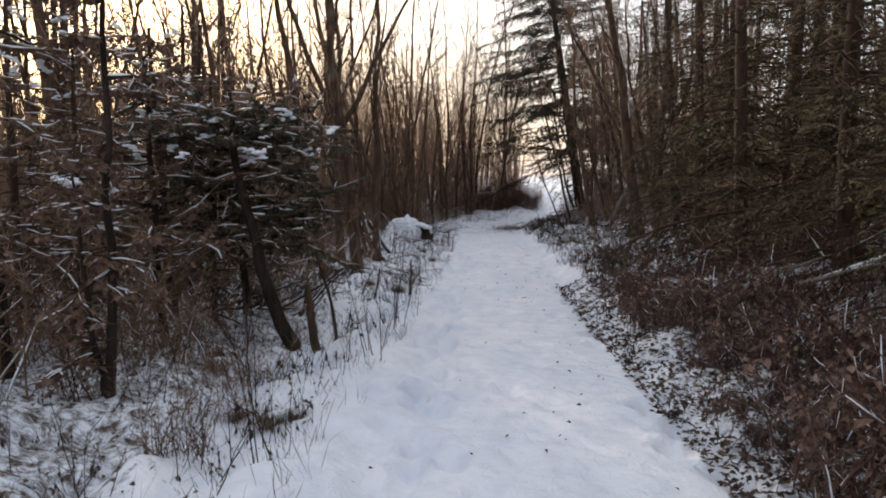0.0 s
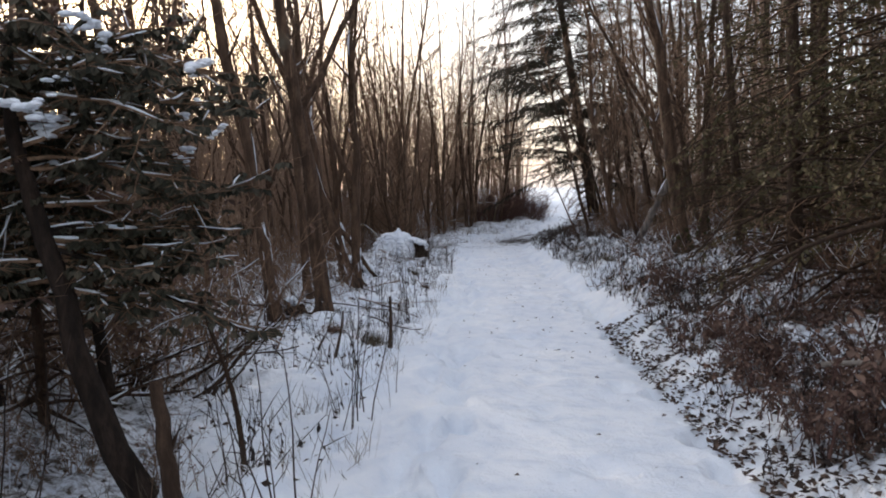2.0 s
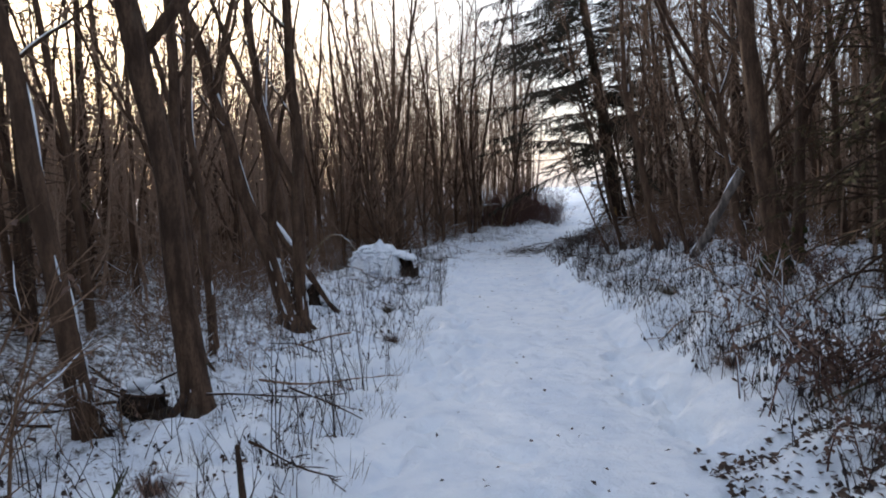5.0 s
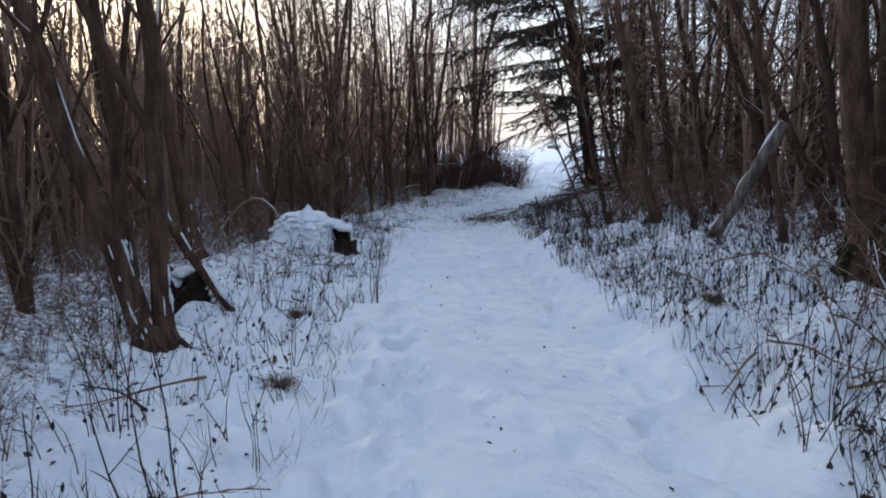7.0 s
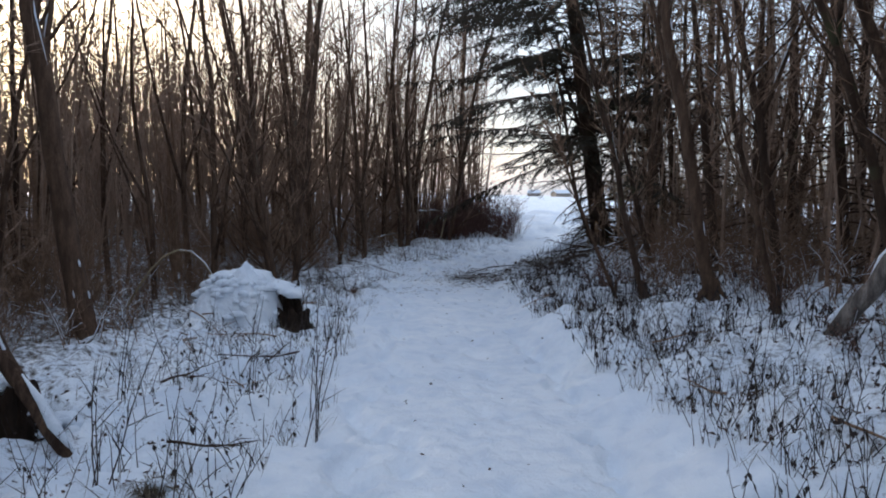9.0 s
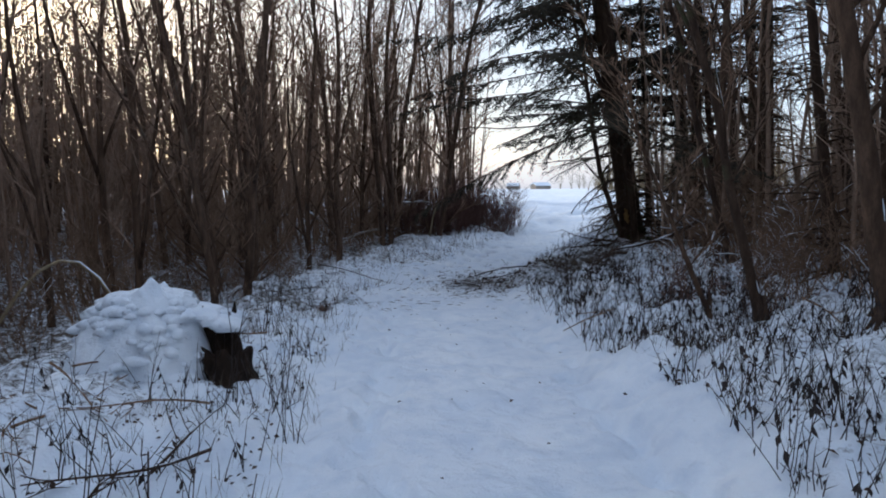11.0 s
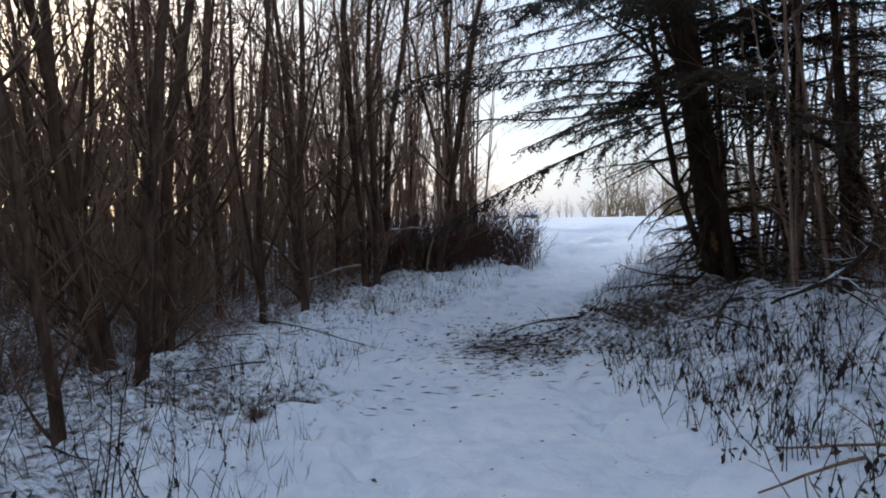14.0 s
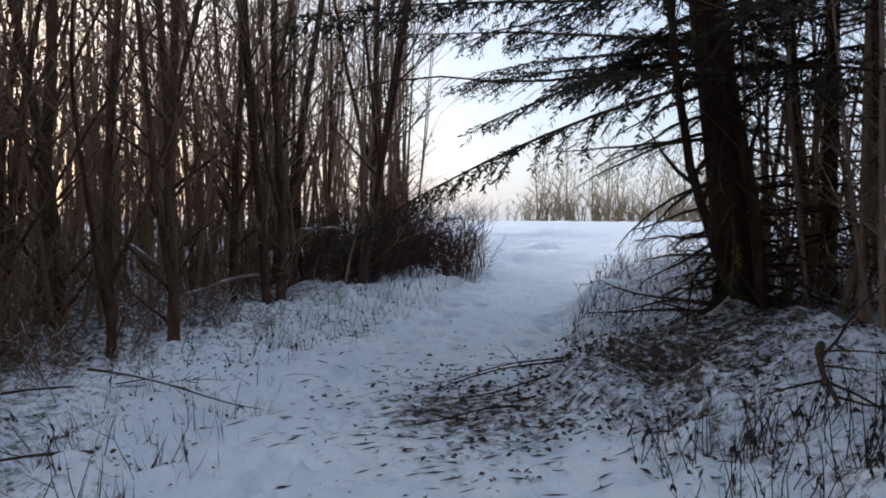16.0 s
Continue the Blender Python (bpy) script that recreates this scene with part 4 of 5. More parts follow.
stick("leaning_log", (4.47, 20.0, -0.1), (5.02, 19.24, 1.42), 0.080, 0.068, LOGBARK, "grey log leaning against thin trunks, snow along its top", snow=1.0, seed=3, sides=12, crook=0.003, thick=1.7)
stick("fallen_log", tip(-1.45, 19.0, -0.05), (-2.75, 19.4, 0.95), 0.05, 0.075, BARK, "dark fallen log leaning into a fork, thick with snow", snow=0.95, seed=5, sides=10, crook=0.012, thick=1.8)
stick("leaning_tree", tip(5.55, 31.05, -0.1), (4.2, 31.15, 4.4), 0.055, 0.03, BARK_DARK, "thin dark tree leaning beside the spruce", forks=9, seed=42, crook=0.03)
stick("leaning_tree", tip(5.72, 30.95, -0.1), (4.75, 31.05, 5.2), 0.065, 0.035, BARK_DARK, "thin dark tree leaning beside the spruce", forks=8, seed=43, crook=0.03)
stick("leaning_tree", tip(7.2, 30.0, 0.4), (5.9, 29.6, 1.7), 0.06, 0.03, BARK_DARK, "dark crooked branch hanging by the spruce", forks=7, seed=44, sag=0.25)
lying("bent_branch", -3.5, 25.6, 0.0, -1.9, 25.4, 0.1, 0.02, 0.010, TWIG_PALE, "pale thin branch bent in an arch over the snow", sag=0.95, snow=0.25, seed=6)
lying("dead_branch", 4.4, 8.5, 0.8, 1.95, 8.0, 0.75, 0.030, 0.010, BARK_DARK, "dark twisted dead branch reaching out of the thicket", sag=0.08, forks=7, seed=7)
lying("dead_branch", 4.6, 11.5, 1.5, 2.6, 10.4, 0.8, 0.030, 0.008, BARK_DARK, "dark drooping dead branch reaching over the bank", sag=0.15, forks=8, seed=8)
lying("fallen_branch", 2.9, 6.9, 0.22, 4.7, 7.4, 0.65, 0.020, 0.013, LOGWOOD, "pale fallen branch with snow lying on the brambles", forks=2, snow=0.7, seed=9)
lying("fallen_branch", 3.2, 6.2, 0.25, 4.5, 6.0, 0.5, 0.022, 0.013, LOGWOOD, "pale fallen branch with snow lying on the brambles", forks=2, snow=0.6, seed=10)
lying("fallen_branch", 2.2, 7.3, 0.3, 3.0, 7.1, 0.3, 0.016, 0.012, LOGWOOD, "pale straight stick lying on the brambles", snow=0.4, seed=11)
lying("pale_snag", 2.25, 37.2, -0.05, 2.55, 37.3, 1.25, 0.032, 0.015, TWIG_PALE, "pale bare snag standing against the dark wood", seed=12)
lying("fallen_branch", -0.2, 35.4, 0.35, 0.9, 35.6, 0.4, 0.03, 0.02, LOGWOOD, "snow-topped fallen branch among the stems", snow=0.9, seed=13)
lying("fallen_branch", 1.5, 37.3, 0.9, 2.3, 37.6, 1.0, 0.03, 0.02, LOGWOOD, "snow-topped fallen branch among the stems", snow=0.9, seed=14)
lying("fallen_branch", -0.9, 35.2, 1.3, -0.2, 35.2, 0.5, 0.03, 0.02, LOGWOOD, "snow-topped fallen branch among the stems", snow=0.8, seed=15)
lying("dead_branch", 4.9, 29.2, 0.15, 3.9, 27.9, 0.25, 0.030, 0.012, BARK_DARK, "dark dead branch lying below the spruce", forks=6, seed=17)
lying("dead_branch", 6.0, 28.6, 0.5, 4.0, 26.9, 0.5, 0.035, 0.012, BARK_DARK, "dead branch with snow hanging over the bank", forks=8, snow=0.5, seed=18)
lying("dead_branch", 5.6, 27.4, 0.5, 4.3, 25.3, 0.3, 0.030, 0.010, BARK_DARK, "dead branch with snow hanging over the bank", forks=8, snow=0.5, seed=19)
for k in range(5):
    lying("fallen_branch", 3.0 + 0.2 * k, 30.2 + 0.2 * k, 0.03, 2.0 + 0.15 * k, 30.0 + 0.28 * k, 0.01, 0.009, 0.004, ROT, "thin dark stick trodden into the path", forks=2, seed=30 + k)
for k in range(26):
    y = dice.uniform(11.0, 31.0)
    x = float(np.interp(y, CY, CX)) - dice.uniform(1.7, 3.4)
    a, L = dice.uniform(0, 6.28), dice.uniform(0.5, 1.3)
    lying("fallen_stick", x, y, dice.uniform(0.0, 0.25), x + L * math.cos(a), y + L * math.sin(a), dice.uniform(0.0, 0.15), 0.011, 0.004, dice.choice((TWIG, BARK_DARK)), "thin dark stick lying on the snow", forks=4, snow=0.2, seed=60 + k)
for k in range(16):
    y = dice.uniform(13.0, 30.0)
    x = float(np.interp(y, CY, CX)) + dice.uniform(1.4, 3.6)
    a, L = dice.uniform(0, 6.28), dice.uniform(0.4, 1.1)
    lying("fallen_stick", x, y, dice.uniform(0.0, 0.2), x + L * math.cos(a), y + L * math.sin(a), dice.uniform(0.0, 0.1), 0.010, 0.005, TWIG, "thin brown stick lying on the snowy bank", forks=2, seed=100 + k)

# ---- leaning sapling, post and young stems at the start ----
def snowy_sapling(name, x, y, h, r, lean, seed, label, limbs=22, heads=9, flat=1.0, low=0.28, back=False, green=DEADLEAF, leaves=2, lumps=1.0):
    rng = random.Random(seed)
    root = new(name)
    root.location = tip(x, y)
    tr, cr, sn, le = Shape(), Shape(), Shape(), Shape()
    pts = [Vector((0, 0, -0.15)), Vector((0, 0, 0.03))]
    for k in range(1, 10):
        t = k / 9
        pts.append(Vector((lean * h * t * (1.75 - 0.75 * t) + rng.uniform(-1, 1) * 0.02, rng.uniform(-1, 1) * 0.03, h * t)))
    rad = [r * 1.5, r * 1.15] + taper(r, r * 0.35, 9)
    tr.tube(pts, rad, 10)
    for k in range(limbs):
        t = rng.uniform(low, 0.99)
        p, d = at_on(pts, t)
        L = rng.uniform(0.4, 1.15) * flat
        way = around(rng)
        if back and t < 0.85:
            way.y = abs(way.y)
        lp = stem(p, way + Vector((0, 0, rng.uniform(-0.2, 0.25))), L, 6, 0.2, -0.02, rng)
        lr = taper(0.014, 0.004, 7)
        if k < 10:
            own = Shape()
            own.tube(lp, lr, 5)
            part("limb", own, BLACKBARK, root)
        else:
            cr.tube(lp, lr, 4)
        snow_on(sn, lp, [q + 0.005 for q in lr], rng, 0.5, 0.9)
        for j in range(12):
            q, qd = at_on(lp, rng.uniform(0.15, 1))
            tp = stem(q, qd * 0.7 + around(rng) * 0.8, L * rng.uniform(0.2, 0.5), 3, 0.22, 0, rng)
            cr.tube(tp, taper(0.006, 0.0025, 4), 3)
            if rng.random() < 0.4:
                snow_on(sn, tp, [0.008] * 4, rng, 0.6)
            for m in range(3):
                z, zd = at_on(tp, rng.random())
                cr.tube([z, z + (zd + around(rng)).normalized() * 0.14], [0.004, 0.002], 3)
                for _ in range(leaves):
                    le.leaf(z, (around(rng) + Vector((0, 0, -0.8))).normalized(), rng.uniform(0.04, 0.09), 0.02, rng)
    for k in range(heads * 2):
        p, d = at_on(pts, rng.uniform(0.8, 1.0))
        w = around(rng) * rng.uniform(0.1, 1.0) * flat
        c, run = p + w + Vector((0, 0, rng.uniform(-0.2, 0.12) - 0.12 * w.length)), around(rng) * rng.uniform(0.010, 0.022)
        for j in range(rng.randint(4, 11)):
            s = rng.uniform(0.009, 0.024) * lumps
            jit = Vector((rng.uniform(-1, 1), rng.uniform(-1, 1), rng.uniform(-0.5, 0.5))) * 0.025 * lumps
            sn.lump(c + run * j + jit - Vector((0, 0, 0.008 * j)), (s * 1.5, s * 1.2, s * 0.75), rng, 4, 7)
    part("trunk", tr, BLACKBARK, root)
    part("crown", cr, TWIG, root, "tangle of fine dead twigs", kind="stuff")
    part("foliage", le, green, root, "dark shrivelled leaves", False, kind="stuff")
    part("snow", sn, SNOW, root, "clumps of snow on the twigs", kind="stuff")
    return tagged(root, label, "tree")


snowy_sapling("leaning_sapling", -1.45, 6.85, 2.4, 0.070, -0.24, 4, "leaning dark sapling with snow clumps on its tangled head", 70, 18, 1.05, 0.5, True, JUNIPER, 6, 1.05)
snowy_sapling("sapling", -2.17, 4.52, 3.0, 0.034, 0.02, 5, "thin dark sapling with snow on its side twigs", 9, 1, 0.45)
snowy_sapling("sapling", -2.25, 4.62, 1.5, 0.025, -0.1, 6, "thin dark sapling with snow on its side twigs", 10, 2, 0.5)
snowy_sapling("sapling", -3.65, 5.8, 3.4, 0.055, -0.02, 7, "dark sapling with snow clumps on its tangled twigs", 34, 5, 1.0)
snowy_sapling("sapling", -3.3, 8.6, 3.6, 0.06, -0.05, 8, "dark sapling with snow clumps on its tangled twigs", 40, 6, 1.1)
snowy_sapling("sapling", -2.75, 6.9, 2.9, 0.045, -0.03, 9, "dark sapling with snow clumps on its tangled twigs", 36, 8, 1.0)
snowy_sapling("sapling", -2.3, 8.3, 2.6, 0.045, -0.06, 10, "dark sapling with snow clumps on its tangled twigs", 34, 8, 1.0)
lying("broken_post", -1.17, 6.58, -0.08, -1.23, 6.58, 0.62, 0.048, 0.030, BARK_DARK, "short dark broken stem standing in the snow", seed=21, forks=1)
lying("standing_stick", -1.12, 7.5, -0.05, -1.35, 7.6, 0.95, 0.020, 0.010, BARK_DARK, "thin dark stick standing in the snow", seed=22)
lying("standing_stick", -0.52, 10.7, -0.05, -0.50, 10.7, 0.55, 0.024, 0.012, BARK_DARK, "thin dark stick standing in the snow", seed=23)
lying("standing_stick", -1.0, 10.2, -0.05, -0.95, 10.3, 0.5, 0.018, 0.010, BARK_DARK, "thin dark stick standing in the snow", seed=24)

# ---- snow-covered root mound and rotten stumps ----
def heap(root, name, rx_left, rx_right, ry, h, seed, mat, label):
    """A rounded snow heap on the ground with an uneven outline."""
    rng = random.Random(seed)
    sh = Shape()
    rings, n = 34, 80
    x0, y0 = root.location.x, root.location.y
    for i in range(rings + 1):
        q = i / rings
        for k in range(n):
            w = 2 * math.pi * k / n
            rx = rx_right if math.cos(w) > 0 else rx_left
            e = 1 + 0.10 * math.sin(3 * w + seed) + 0.06 * math.sin(5 * w + 1.3)
            x, y = rx * q * math.cos(w) * e, ry * q * math.sin(w) * e
            top = h * (1 - q ** 4.2)
            wob = 0.07 * noise.noise(Vector((x * 3.0, y * 3.0, seed))) + 0.10 * noise.noise(Vector((x * 6, y * 6, seed))) + 0.11 * noise.noise(Vector((x * 8, y * 8, seed))) + 0.035 * noise.noise(Vector((x * 16, y * 16, seed)))
            sh.v.append(Vector((x, y, top + wob * (1 - q ** 4) * h * 1.1 + gz(x0 + x, y0 + y) - root.location.z - 0.06 * q)))
    for i in range(rings):
        for k in range(n):
            k2 = (k + 1) % n
            sh.f.append((i * n + k, (i + 1) * n + k, (i + 1) * n + k2, i * n + k2))
    return part(name, sh, mat, root, label)


def rotten(root, name, c, r, h, seed, mat=ROT, label=""):
    """A ragged stump body with splintered rim and furrowed sides."""
    sh = Shape()
    n, rings = 54, 16
    for i in range(rings):
        t = i / (rings - 1)
        for k in range(n):
            w = 2 * math.pi * k / n
            p = Vector((math.cos(w), math.sin(w), 0))
            e = 1 + 0.45 * noise.noise(p * 1.4 + Vector((0, 0, t * 1.2 + seed))) + 0.25 * noise.noise(p * 5.0 + Vector((0, 0, t * 1.5 + seed))) + 0.12 * noise.noise(p * 13 + Vector((0, 0, t * 6)))
            rr = r * e * (1.35 - 0.55 * t + 0.2 * t * t)
            z = h * t * (1 + (0.4 * noise.noise(p * 1.6 + Vector((seed, 0, 0))) + 0.16 * noise.noise(p * 7.0)) * t)
            sh.v.append(Vector(c) + p * rr + Vector((0, 0, z - 0.12)))
    top = len(sh.v)
    sh.v.append(Vector(c) + Vector((0, 0, h * 0.4)))
    for i in range(rings - 1):
        for k in range(n):
            k2 = (k + 1) % n
            sh.f.append((i * n + k, i * n + k2, (i + 1) * n + k2, (i + 1) * n + k))
    for k in range(n):
        sh.f.append(((rings - 1) * n + k, (rings - 1) * n + (k + 1) % n, top))
    return part(name, sh, mat, root, label)


mound = new("root_mound")
mound.location = tip(-1.42, 24.55)
heap(mound, "snow", 0.74, 0.62, 0.74, 0.75, 3, SNOW, "thick lumpy snow cover")
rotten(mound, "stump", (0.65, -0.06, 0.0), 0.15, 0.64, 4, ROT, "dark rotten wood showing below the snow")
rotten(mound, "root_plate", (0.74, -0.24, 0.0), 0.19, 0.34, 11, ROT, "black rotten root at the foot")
cap, crumbs, rng_cap = Shape(), Shape(), random.Random(3)
for k in range(60):
    x, y = rng_cap.uniform(0.28, 0.80), rng_cap.uniform(-0.34, 0.15)
    r = rng_cap.uniform(0.045, 0.10)
    cap.lump(Vector((x, y, 0.66 - 0.45 * (x - 0.3) ** 2 - 0.35 * y * y - r * 0.7)), (r * rng_cap.uniform(0.9, 1.4), r, r * 0.75), rng_cap, 6, 12)
for k in range(110):
    a, q = rng_cap.uniform(-1.45, -0.5), rng_cap.uniform(0.80, 1.06)
    c = Vector((0.60 * q * math.cos(a), 0.72 * q * math.sin(a), max(-0.02, 0.76 * (1 - q ** 4.2))))
    r = rng_cap.uniform(0.02, 0.055)
    (cap if k % 5 else crumbs).lump(c, (r * (1 if k % 5 else 0.5), r * 0.5, r * 0.5), rng_cap, 5, 9)
for k in range(190):
    a, q = rng_cap.uniform(0, 6.28), rng_cap.uniform(0.05, 0.98) ** 0.7
    rx = 0.62 if math.cos(a) > 0 else 0.74
    r = rng_cap.uniform(0.035, 0.085)
    cap.lump(Vector((rx * q * math.cos(a), 0.74 * q * math.sin(a), 0.77 * (1 - q ** 4.2) - r * 0.35)), (r * 1.25, r * 1.1, r * 0.75), rng_cap, 5, 10)
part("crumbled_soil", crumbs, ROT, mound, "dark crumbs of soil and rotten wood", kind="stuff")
part("snow_cap", cap, SNOW, mound, "snow overhanging the hollow", kind="stuff")
tagged(mound, "snow-covered root mound with a dark rotten hollow", "tree stump")

stump = new("rotten_stump")
stump.location = tip(-2.05, 19.25)
rotten(stump, "wood", (0, 0, 0), 0.24, 0.55, 7)


def snow_drape(root, spots, seed, label):
    """Snow in many uneven clods over the spots (x, y, z, spread, count)."""
    rng = random.Random(seed)
    sh = Shape()
    for x, y, z, spread, count in spots:
        for k in range(count):
            w = around(rng) * spread * rng.random() ** 0.6
            r = rng.uniform(0.035, 0.085)
            sh.lump(Vector((x, y, z)) + w - Vector((0, 0, 0.9 * w.length ** 2 / spread + r * 0.3)), (r * 1.3, r * 1.1, r * 0.8), rng, 5, 10)
    part("snow_cap", sh, SNOW, root, label, kind="stuff")


snow_drape(stump, [(-0.02, 0.02, 0.50, 0.22, 26), (0.34, 0.06, 0.22, 0.32, 40), (0.5, -0.15, 0.08, 0.25, 20), (-0.3, -0.25, 0.12, 0.25, 18)], 5, "clods of snow on top and heaped beside")
tagged(stump, "dark rotten stump with snow heaped on and beside it", "tree stump")
stump = new("rotten_stump")
stump.location = tip(-2.05, 13.2)
rotten(stump, "wood", (0, 0, 0), 0.17, 0.30, 9)
rotten(stump, "root_plate", (0.16, -0.12, 0.0), 0.14, 0.16, 12, ROT)
snow_drape(stump, [(-0.02, 0.0, 0.26, 0.12, 7), (-0.2, 0.1, 0.1, 0.15, 9)], 7, "small clods of snow on the wood")
tagged(stump, "dark mossy stump between two trunks with snow", "tree stump")
for k in range(9):
    a, L = dice.uniform(0, 6.28), dice.uniform(0.4, 0.9)
    x, y = -2.0 + dice.gauss(0, 0.25), 13.0 + dice.gauss(0, 0.25)
    lying("fallen_stick", x, y, dice.uniform(0.0, 0.3), x + L * math.cos(a), y + L * math.sin(a), dice.uniform(0.1, 0.6), 0.013, 0.005, BARK_DARK, "dark dead stick caught between trunks and stump", forks=3, snow=0.35, seed=180 + k)

# ---- uncounted small things: grass, leaves, crumbs ----
def build_grass():
    rng = random.Random(91)
    sh = Shape()
    for k in range(1500):
        y = rng.uniform(2.0, 38.0)
        d = rng.choice((-1, 1)) * (1.25 + abs(rng.gauss(0, 1.0)))
        x = float(np.interp(y, CY, CX)) + d
        z = gz(x, y)
        for j in range(rng.randint(4, 10)):
            p = Vector((x + rng.gauss(0, 0.05), y + rng.gauss(0, 0.05), z - 0.02))
            q = p + Vector((rng.gauss(0, 0.07), rng.gauss(0, 0.07), rng.uniform(0.06, 0.26)))
            sh.blade(p, q, 0.0022, around(rng))
    tagged(new("dead_grass", sh.mesh("dead_grass", STRAW, False)), "thin dry grass blades sticking out of the snow", "grass", kind="stuff")


def build_leaves():
    rng = random.Random(92)
    sh = Shape()
    def bit(x, y, a, b):
        z = gz(x, y) + rng.uniform(0.0, 0.03)
        sh.leaf(Vector((x, y, z)), (around(rng) + Vector((0, 0, rng.uniform(-0.1, 0.5)))).normalized(), rng.uniform(a, b), rng.uniform(a, b) * 0.33, rng)
    for k in range(12000):
        y = 1.5 + 10.5 * rng.random() ** 1.3
        bit(float(np.interp(y, CY, CX)) + 0.8 + abs(rng.gauss(0, 1.3)), y, 0.025, 0.07)
    for k in range(1900):
        y = rng.uniform(12.0, 30.0)
        bit(float(np.interp(y, CY, CX)) + 1.3 + abs(rng.gauss(0, 1.2)), y, 0.02, 0.07)
    for k in range(1500):
        bit(rng.gauss(4.6, 0.75), rng.gauss(30.4, 0.75), 0.03, 0.08)
    for k in range(420):
        bit(rng.gauss(2.9, 0.6), rng.gauss(30.4, 0.8), 0.03, 0.09)
    for k in range(3500):
        y = rng.uniform(3.0, 35.0)
        bit(float(np.interp(y, CY, CX)) - 1.5 - abs(rng.gauss(0, 1.6)), y, 0.02, 0.06)
    for k in range(220):
        y = rng.uniform(2.0, 36.0)
        bit(float(np.interp(y, CY, CX)) + rng.gauss(0, 0.7), y, 0.015, 0.05)
    def shred(x, y):
        p = Vector((x, y, gz(x, y) + 0.012))
        a, L = rng.gauss(0, 0.35), rng.uniform(0.04, 0.2)
        q = p + Vector((math.cos(a) * L, math.sin(a) * L, 0))
        q.z = gz(q.x, q.y) + 0.014
        sh.blade(p, q, rng.uniform(0.004, 0.012), Vector((-math.sin(a), math.cos(a), 0.3)))
    for k in range(260):
        shred(rng.gauss(2.6, 0.6), rng.gauss(30.2, 0.8))
    for k in range(130):
        shred(rng.gauss(1.6, 1.0), rng.uniform(27.5, 34.0))
    tagged(new("leaf_litter", sh.mesh("leaf_litter", LITTER, False)), "brown dead leaves scattered over the snow", "leaves", kind="stuff")


def build_stubble():
    """Uncounted dry stalks and shrivelled leaves on both verges."""
    rng = random.Random(93)
    st, le = Shape(), Shape()
    for k in range(3900):
        y = rng.uniform(3.0, 37.0) if k % 3 else rng.uniform(10.0, 29.0)
        if k % 4:
            x = float(np.interp(y, CY, CX)) + 1.25 + abs(rng.gauss(0, 1.3))
        else:
            x = float(np.interp(y, CY, CX)) - 1.5 - abs(rng.gauss(0, 1.0))
        if ((x - 4.7) / 1.4) ** 2 + ((y - 30.0) / 1.6) ** 2 < 1:
            continue
        h = rng.uniform(0.12, 0.5)
        lp = stem(Vector((x, y, gz(x, y) - 0.03)), Vector((rng.gauss(0, 0.3), rng.gauss(0, 0.3), 1)), h, 3, 0.16, -0.04, rng)
        st.tube(lp, taper(0.004, 0.002, 4), 3)
        for j in range(rng.randint(0, 3)):
            q, qd = at_on(lp, rng.uniform(0.3, 1))
            if rng.random() < 0.5:
                st.tube([q, q + (qd + around(rng)).normalized() * h * 0.4], [0.003, 0.001], 3)
            else:
                le.leaf(q, (around(rng) * 0.4 + Vector((0, 0, -1))).normalized(), rng.uniform(0.03, 0.08), rng.uniform(0.008, 0.016), rng)
    root = new("weed_stubble")
    part("stubble", st, TWIG_DARK, root, kind="stuff")
    part("foliage", le, DARKLEAF, root, "shrivelled dark leaves", False, kind="stuff")
    tagged(root, "thin dry stalks and dark leaves on the snowy verges", "weeds", kind="stuff")


build_grass()
build_leaves()
build_stubble()

def tussock(seed, x, y, r, h):
    """A tuft of old grass poking through the snow."""
    rng = random.Random(seed)
    root = new("grass_tussock")
    root.location = tip(x, y)
    sh, sn = Shape(), Shape()
    for k in range(170):
        d = around(rng)
        p = d * rng.uniform(0, r * 0.5) + Vector((0, 0, -0.03))
        m = p + d * r * rng.uniform(0.1, 0.5) + Vector((0, 0, h * rng.uniform(0.5, 1.0)))
        q = m + d * r * rng.uniform(0.2, 0.9) - Vector((0, 0, h * rng.uniform(0.0, 0.6)))
        side = d.cross(Vector((0, 0, 1)))
        sh.blade(p, m, 0.004, side)
        sh.blade(m.lerp(p, 0.15), q, 0.003, side)
    part("tuft", sh, DEADLEAF if seed % 2 else STRAW, root, "", False, "stuff")
    sn.lump(Vector((0.02, 0.05, h * 0.25)), (r * 0.5, r * 0.4, h * 0.3), rng, 5, 9)
    part("snow", sn, SNOW, root, "snow caught in the tuft")
    return tagged(root, "dark tuft of old grass poking through the snow", "grass", "grass tussocks")


for k, (x, y, r) in enumerate([(-1.05, 4.35, 0.16), (-1.3, 4.5, 0.12), (-0.95, 4.55, 0.10), (-1.75, 5.4, 0.15), (-2.5, 5.6, 0.14), (-1.9, 6.1, 0.16), (-0.7, 10.9, 0.18), (-1.2, 11.4, 0.14), (-0.55, 17.9, 0.13), (-0.3, 15.6, 0.12), (0.35, 28.0, 0.14), (0.0, 27.6, 0.11), (2.9, 5.0, 0.15), (2.6, 13.2, 0.14), (3.0, 16.4, 0.13)]):
    tussock(500 + k, x, y, r, r * 1.1)

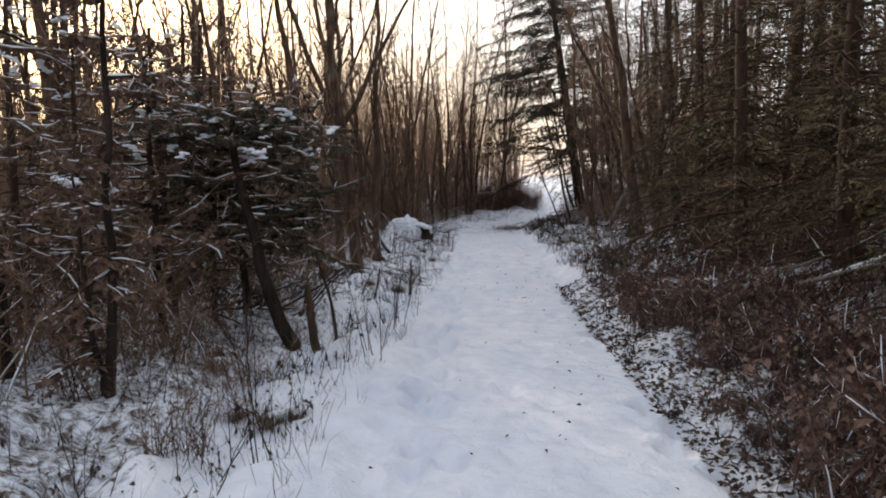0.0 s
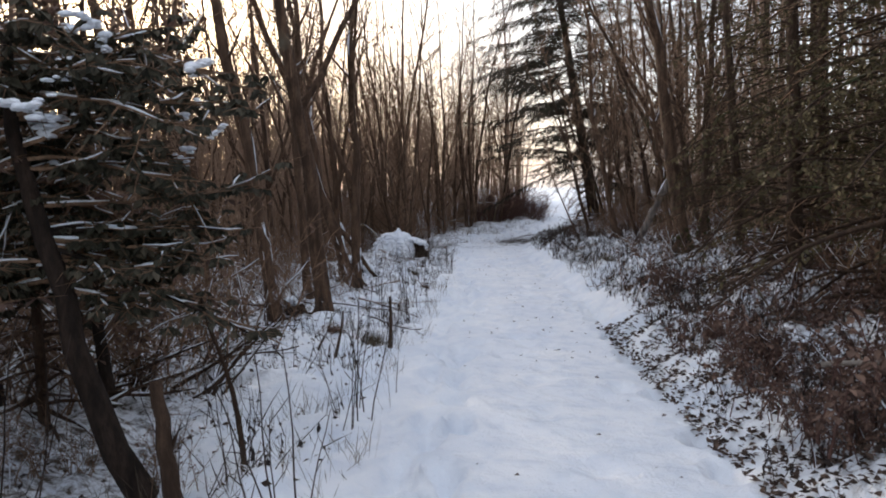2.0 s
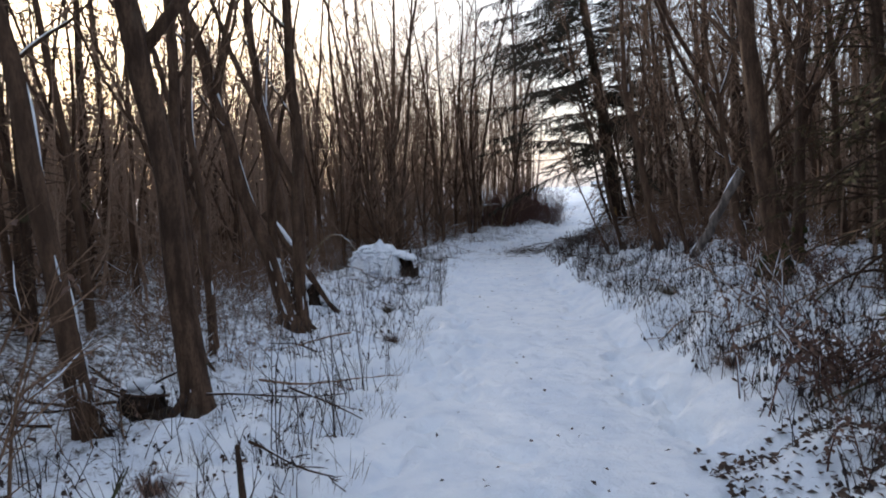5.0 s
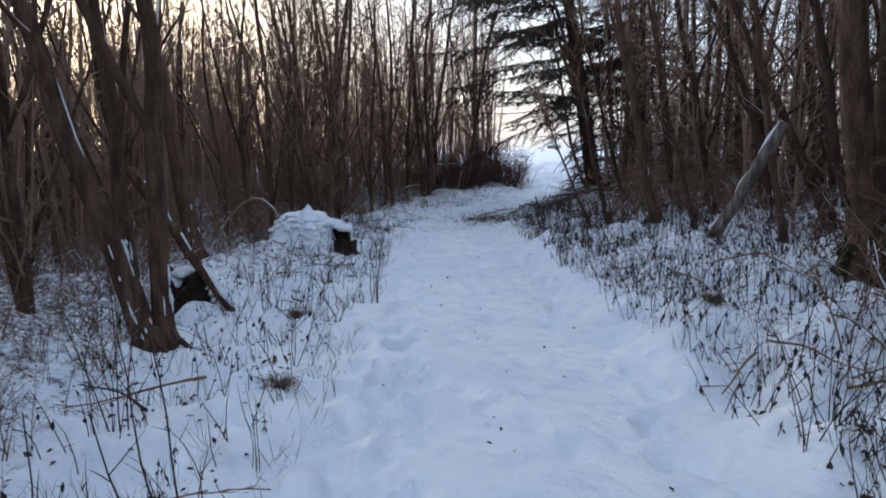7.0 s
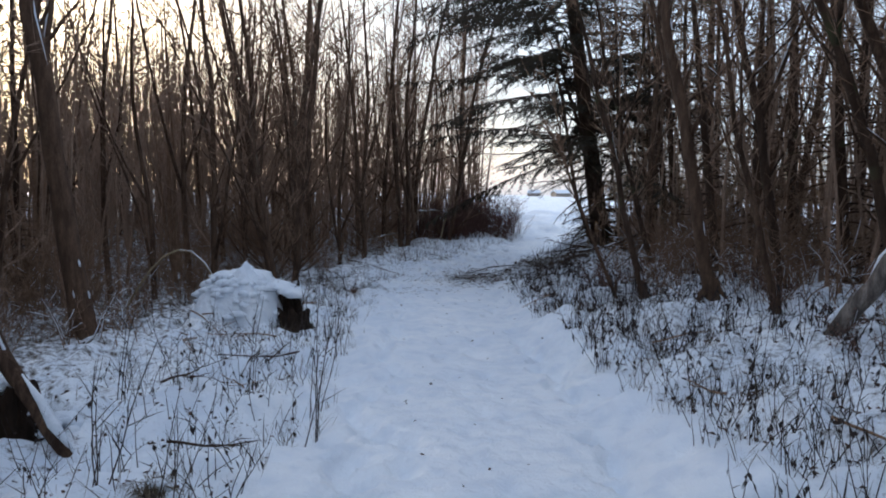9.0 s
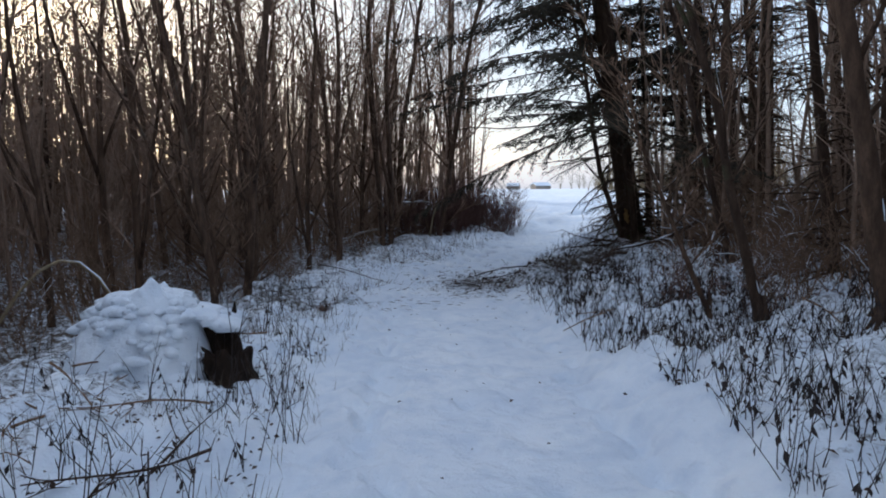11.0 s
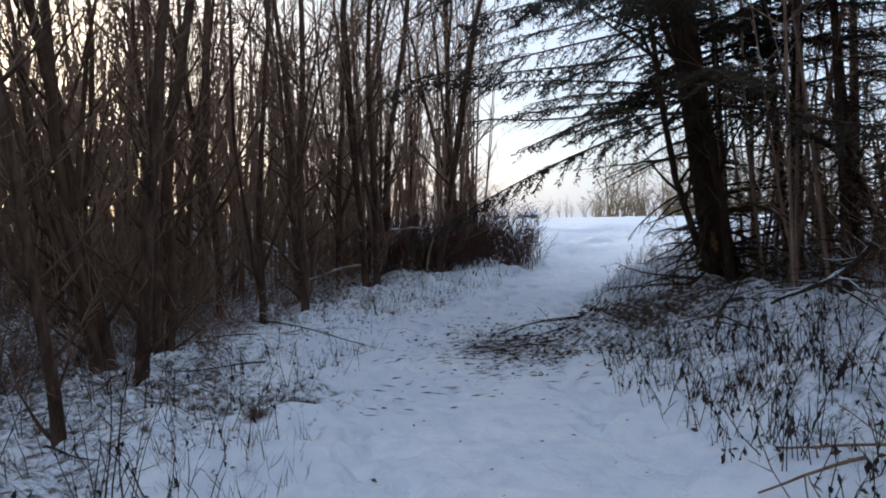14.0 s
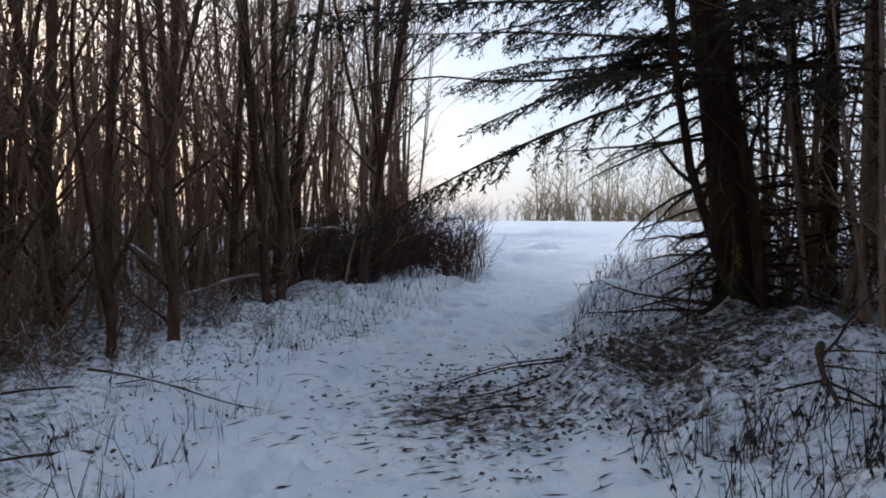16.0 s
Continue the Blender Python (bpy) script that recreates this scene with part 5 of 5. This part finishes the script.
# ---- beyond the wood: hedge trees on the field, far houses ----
# distance haze and sun glow on the hedge are put into its pale twig colour
hedge = [tagged(bare_tree(400 + k, 9.5, 0.10, 13, 5, 0.12, 0.34, 0.06, 3, 0.0, TWIG_PALE, TWIG_PALE, 1, "hedge_tree", False, 3.5), "leafless hedge trees across the field, paled by haze put into their colour", "tree", "hedge trees") for k in range(2)]
hedge_bush = tagged(brush(420, 3.0, 22, 3.0, 7, TWIG_PALE, 0, 0.0, "hedge_bush", 0.0, 1, 4.5), "leafless hedge bush at the field's edge, paled by haze put into its colour", "shrub", "hedge bushes")
for k in range(16):
    t = k / 15
    plant(dice.choice(hedge), 25 + 26 * t + dice.uniform(-1, 1), 88 + 6 * t + dice.uniform(-3, 3), dice.uniform(0.75, 1.15), dice.uniform(0, 360))
for k in range(26):
    t = k / 25
    plant(hedge_bush, 23.5 + 30 * t + dice.uniform(-0.6, 0.6), 86 + 6 * t + dice.uniform(-2, 2), dice.uniform(0.6, 1.1), dice.uniform(0, 360))
for k in range(6):
    plant(dice.choice(hedge), 76 + 3.5 * k + dice.uniform(-1, 1), 298 + dice.uniform(-4, 4), dice.uniform(0.7, 1.0), dice.uniform(0, 360), label="leafless tree far off beyond the snowy field")


def barn(x, y, w, d, h, turn):
    """A low far building with a snowy saddle roof."""
    root = new("barn")
    root.matrix_basis = Matrix.Translation((x, y, gz(x, y) - 0.2)) @ pose(0, 0, 0, 0, 0, turn)
    sh = Shape()
    sh.v = [Vector((sx * w, sy * d, z)) for z in (0, h) for sx, sy in ((-1, -1), (1, -1), (1, 1), (-1, 1))] + [Vector((-w, 0, h * 1.7)), Vector((w, 0, h * 1.7))]
    sh.f = [(0, 1, 5, 4), (1, 2, 6, 9, 5), (2, 3, 7, 6), (3, 0, 4, 8, 7)]
    part("wall", sh, LOGWOOD, root, "", False)
    for s_ in (-1, 1):
        rf = Shape()
        rf.v = [Vector((e * w * 1.05, q * s_ * d * 1.1, h * (1.7 - 0.77 * q) + 0.12 + up)) for up in (0, 0.25) for e, q in ((-1, 0), (1, 0), (1, 1), (-1, 1))]
        rf.f = [(0, 1, 2, 3), (7, 6, 5, 4), (0, 4, 5, 1), (1, 5, 6, 2), (2, 6, 7, 3), (3, 7, 4, 0)]
        part("roof", rf, SNOW, root, "", False)
    return tagged(root, "low far building with a snowy roof across the field", "building")


barn(68, 300, 3.2, 2.6, 1.5, 12)
barn(63, 330, 2.6, 2.4, 1.5, -20)
for proto in (*hedge, hedge_bush):
    drop(proto)
for k in range(30):
    x, y, a = dice.gauss(-2.2, 0.55), dice.gauss(8.9, 0.7), dice.gauss(0.75, 0.7)
    L = dice.uniform(0.4, 0.95)
    lying("fallen_stick", x, y, dice.uniform(0.0, 0.12), x + L * math.cos(a), y + L * math.sin(a), dice.uniform(0.1, 0.5), dice.uniform(0.010, 0.022), 0.006, BARK_DARK, "dark snow-dusted stick in a pile of brushwood", forks=2, snow=0.45, seed=140 + k)
